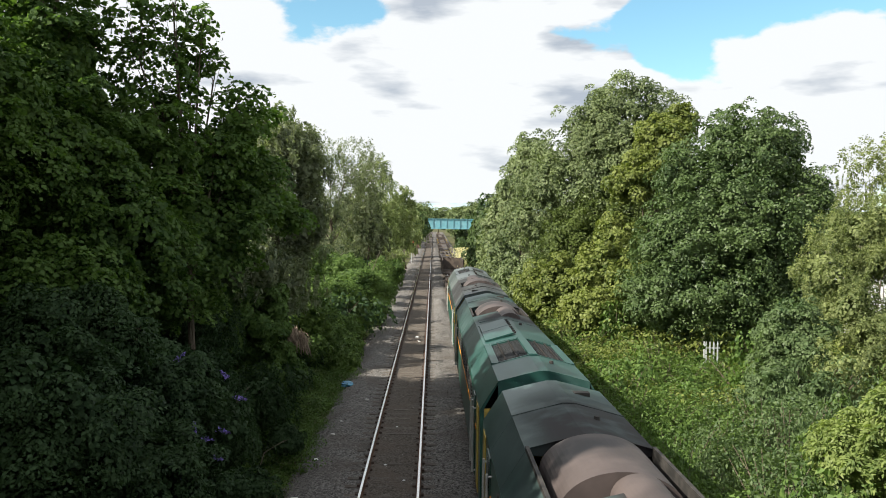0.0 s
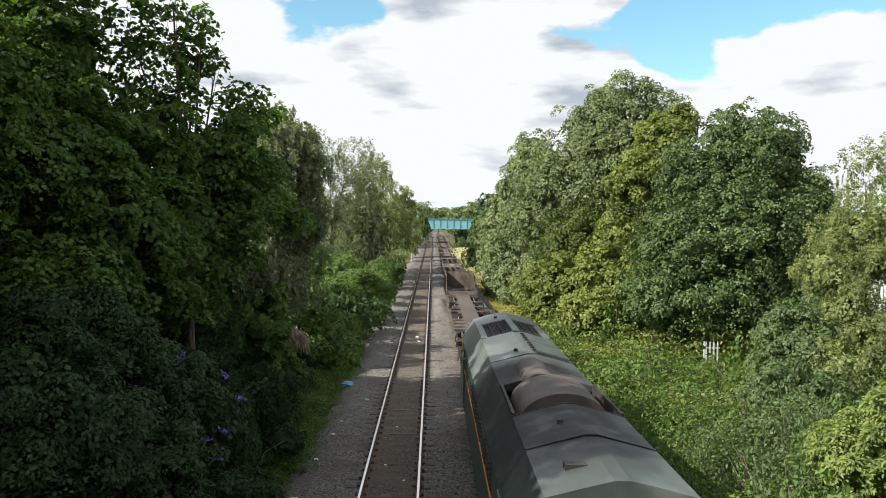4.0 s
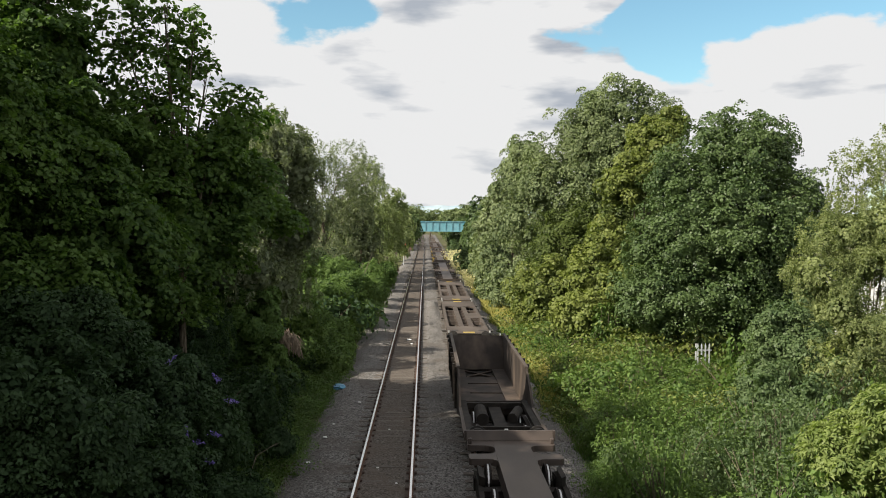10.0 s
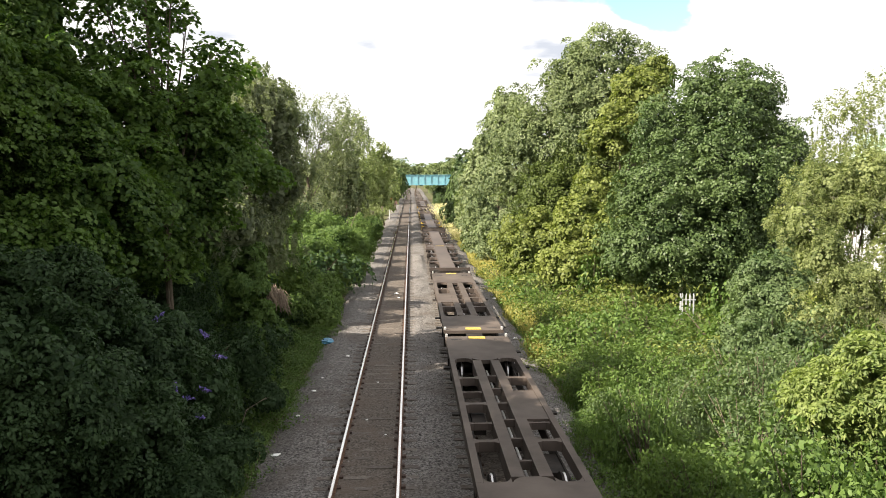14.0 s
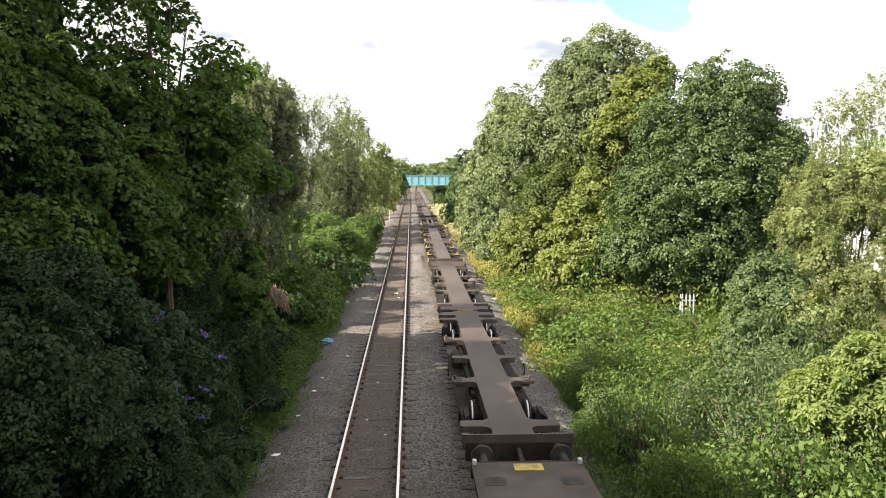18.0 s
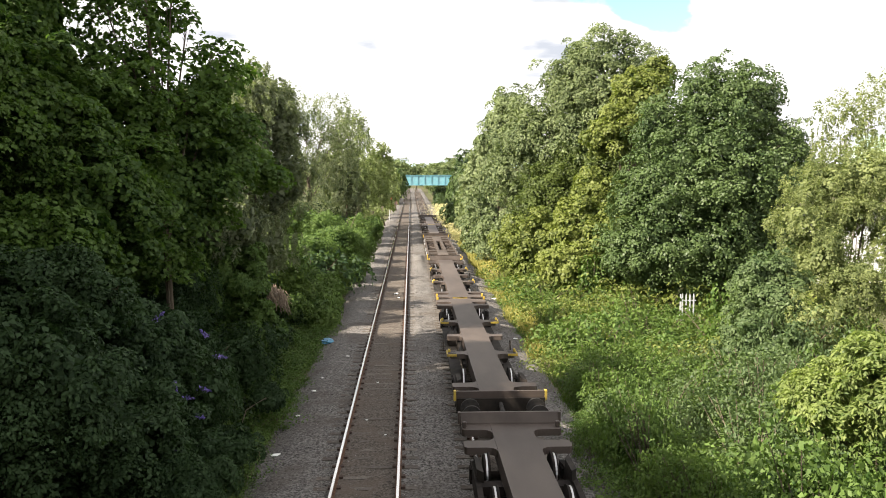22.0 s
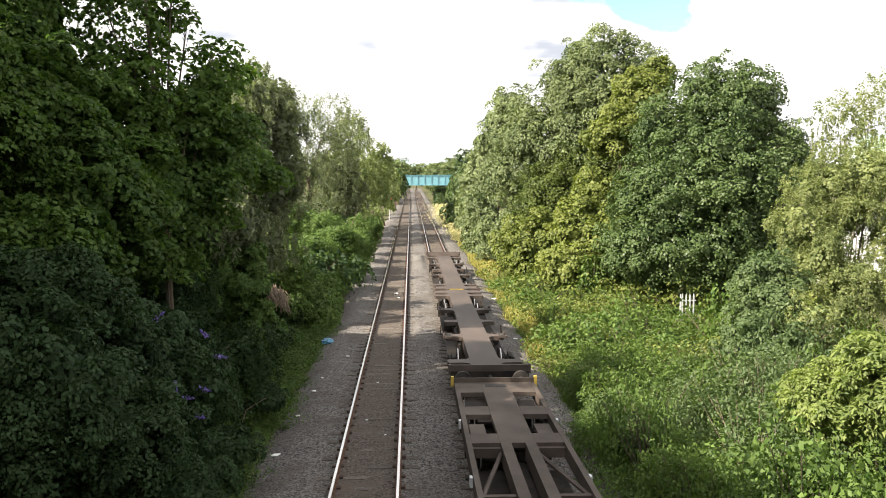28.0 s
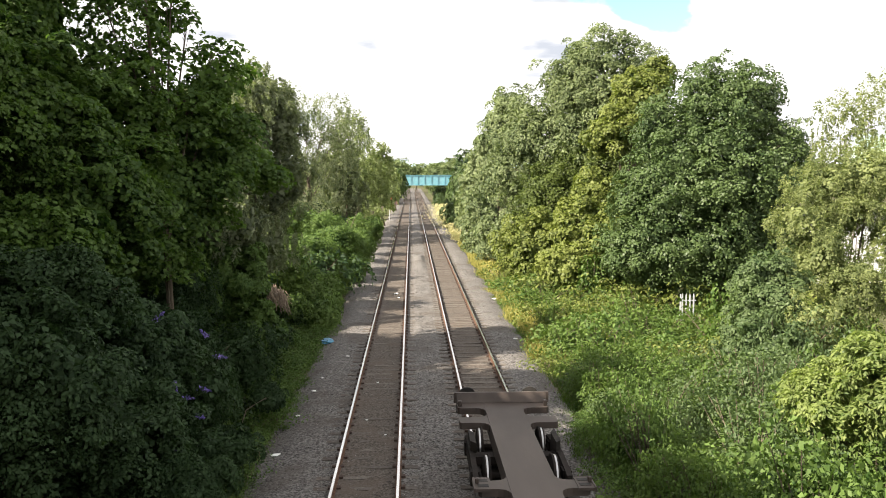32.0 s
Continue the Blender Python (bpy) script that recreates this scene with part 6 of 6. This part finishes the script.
TRAIN += [skeletal_wagon(TX, 232.5, "empty grey-brown skeletal flat wagon with diagonal bracing")]
TRAIN += twin(TX, 272.7, False, "empty brown container flat with a flat spine and side arms")


# ---- small things ----
def palisade():
    ob = tagged(empty("palisade_fence", 14.55, 43.0, ground_z(14.55, 43.0) + 0.05), "pale galvanised steel palisade fence half hidden in bushes", "fence")
    me = bpy.data.meshes.new("pale")
    bm = bmesh.new()
    prism(bm, [(-0.04, 0.05), (0.04, 0.05), (0.04, 1.72), (0.0, 1.85), (-0.04, 1.72)], "y", -0.006, 0.006)
    bm.to_mesh(me)
    bm.free()
    me.materials.append(M["galv"])
    for i in range(4):
        p = new("pale", me)
        p.parent, p.location = ob, (-0.33 + 0.2 * i, 0, 0)
    for z in (0.4, 1.45):
        part("rail", boxes((-0.4, 0.4, 0.01, 0.05, z, z + 0.05)), M["galv"], ob)
    for x in (-0.4,):
        part("post", boxes((x - 0.03, x + 0.03, 0.055, 0.12, -0.2, 1.8)), M["galv"], ob)


palisade()


def white_house():
    ob = tagged(empty("house", 34.0, 61, ground_z(34, 61) - 0.1), "white rendered house seen through the leaves", "house")
    part("wall", boxes((-4, 4, 0, 0.3, 0, 4.6), (-4, 4, 7.7, 8, 0, 4.6), (-4, -3.7, 0.304, 7.696, 0, 4.6), (3.7, 4, 0.304, 7.696, 0, 4.6)), M["wall"], ob)
    part("roof", prism(bmesh.new(), [(-0.3, 4.604), (8.3, 4.604), (4, 5.6)], "x", -4.2, 4.2), M["slate"], ob)
    for x in (-3.4, 2.2):
        w = part("window", boxes((x, x + 1.1, -0.03, -0.004, 1.4, 2.6)), M["glass"], ob)
        part("window_frame", boxes((x - 0.08, x, -0.05, -0.004, 1.32, 2.68), (x + 1.1, x + 1.18, -0.05, -0.004, 1.32, 2.68)), M["wall"], w)


white_house()


def crumple(name, x, y, z, size, material, label, category, seed, flat=0.3):
    rnd = random.Random(seed)
    bm = bmesh.new()
    bmesh.ops.create_icosphere(bm, subdivisions=2, radius=1)
    for v in bm.verts:
        k = rnd.uniform(0.6, 1.1)
        v.co = Vector((v.co.x * size[0] * k, v.co.y * size[1] * k, v.co.z * size[2] * k + size[2] * 0.7))
    ob = tagged(part(name, bm, material), label, category)
    ob.location = (x, y, z)


crumple("plastic_bag", -3.77, 36.8, bed_z(-3.77, 36.8), (0.32, 0.45, 0.12), M["blue"], "crumpled blue plastic sack on the ballast edge", "litter", 1)
crumple("paper", -3.6, 21.8, bed_z(-3.6, 21.8), (0.2, 0.14, 0.03), M["white"], "flattened white paper on the ballast", "litter", 2)
for k, (x, y, s) in enumerate(((-0.92, 50.6, 0.16), (-0.75, 49.0, 0.1), (-3.3, 27.8, 0.09), (-3.5, 25.2, 0.08), (-2.55, 33.0, 0.09), (-3.2, 29.6, 0.06), (-1.2, 29.0, 0.05), (-0.75, 23.0, 0.05),
                               (4.9, 49.0, 0.14), (4.6, 36.5, 0.12), (-1.35, 24.5, 0.05))):
    crumple("litter", x, y, bed_z(x, y) + 0.02, (s, s * 0.8, s * 0.35), M["white"], "small scrap of white litter on the ballast", "litter", 10 + k)


def dead_stems():
    rng = np.random.default_rng(9)
    ob = tagged(empty("dead_stems", -6.0, 37.0, 1.75), "heap of dry brown dead stems on the bank", "brushwood")
    bm = bmesh.new()
    for _ in range(190):
        k = rng.uniform(-1, 1)
        s = Vector((k * 0.42 + rng.normal() * 0.07, -0.1 + rng.normal() * 0.25, 0.42 - abs(k + 0.3) * 0.34 + rng.normal() * 0.06))
        d = Vector((rng.normal() * 0.1 + 0.16, rng.normal() * 0.12 - 0.22, -rng.uniform(0.35, 0.8)))
        tube(bm, s, s + d, 0.022, 0.012, 4)
    part("dry_stalk", bm, M["straw"], ob)


dead_stems()


def buddleia_flowers():
    rng = np.random.default_rng(14)
    ob = tagged(empty("buddleia_flowers", -5.6, 20.5, ground_z(-5.6, 20.5)), "drooping purple buddleia flower spikes", "flowers")
    for x, y, z in ((-4.97, 17.4, 2.76), (-5.4, 17.65, 4.09), (-4.2, 17.9, 3.22), (-4.26, 17.4, 3.73), (-4.5, 17.65, 2.58), (-4.63, 17.9, 1.91), (-4.79, 17.4, 2.47), (-5.22, 17.65, 1.51), (-5.17, 17.9, 1.12), (-5.44, 17.4, 2.0), (-5.81, 17.65, 0.91)):
        d = unit(np.array([[rng.normal() * 0.5, rng.normal() * 0.3 - 0.2, 0.15 + rng.normal() * 0.5]]))[0] * 0.24
        k = rng.random(60)
        at = np.array([x, y, z]) - np.array(ob.location) + d * k[:, None] + rng.normal(size=(60, 3)) * (0.035 * (1.1 - k))[:, None]
        link("flower_spike", fast_mesh("flower_spike", leaf_quads(rng, at, unit(rng.normal(size=(60, 3))), 0.045, 0.8), 4), M["flower"], ob)


buddleia_flowers()


def line_sign():
    ob = tagged(empty("trackside_sign", -3.5, 135, ground_z(-3.5, 135)), "faded red sign on a post beside the line", "sign")
    part("post", boxes((-0.05, 0.05, 0, 0.1, 0, 4.5)), M["galv"], ob)
    part("board", boxes((-0.35, 0.35, -0.04, -0.004, 3.5, 4.4)), M["redsign"], ob)


line_sign()
for k, (x, y) in enumerate(((5.05, 57.0), (5.15, 54.5), (5.25, 44.0))):
    crumple("plastic_mesh", x, y, ground_z(x, y), (0.08, 0.35, 0.04), M["mesh"], "strip of torn orange plastic mesh on the verge", "litter", 40 + k)


# ---- motion of the train: it gathers speed past the camera ----
def train_way(t):
    u = t / 32
    return 210.2212 * u + 45.4257 * u * u + 23.4258 * u ** 3 - 9.6978 * u ** 4


def motions():
    for ob in TRAIN:
        turn, y = math.degrees(ob.rotation_euler.z), ob.location.y
        walk(ob, [(t, pose(TX, y - train_way(t), 0, 0, 0, turn)) for t in range(0, 33)])


motions()
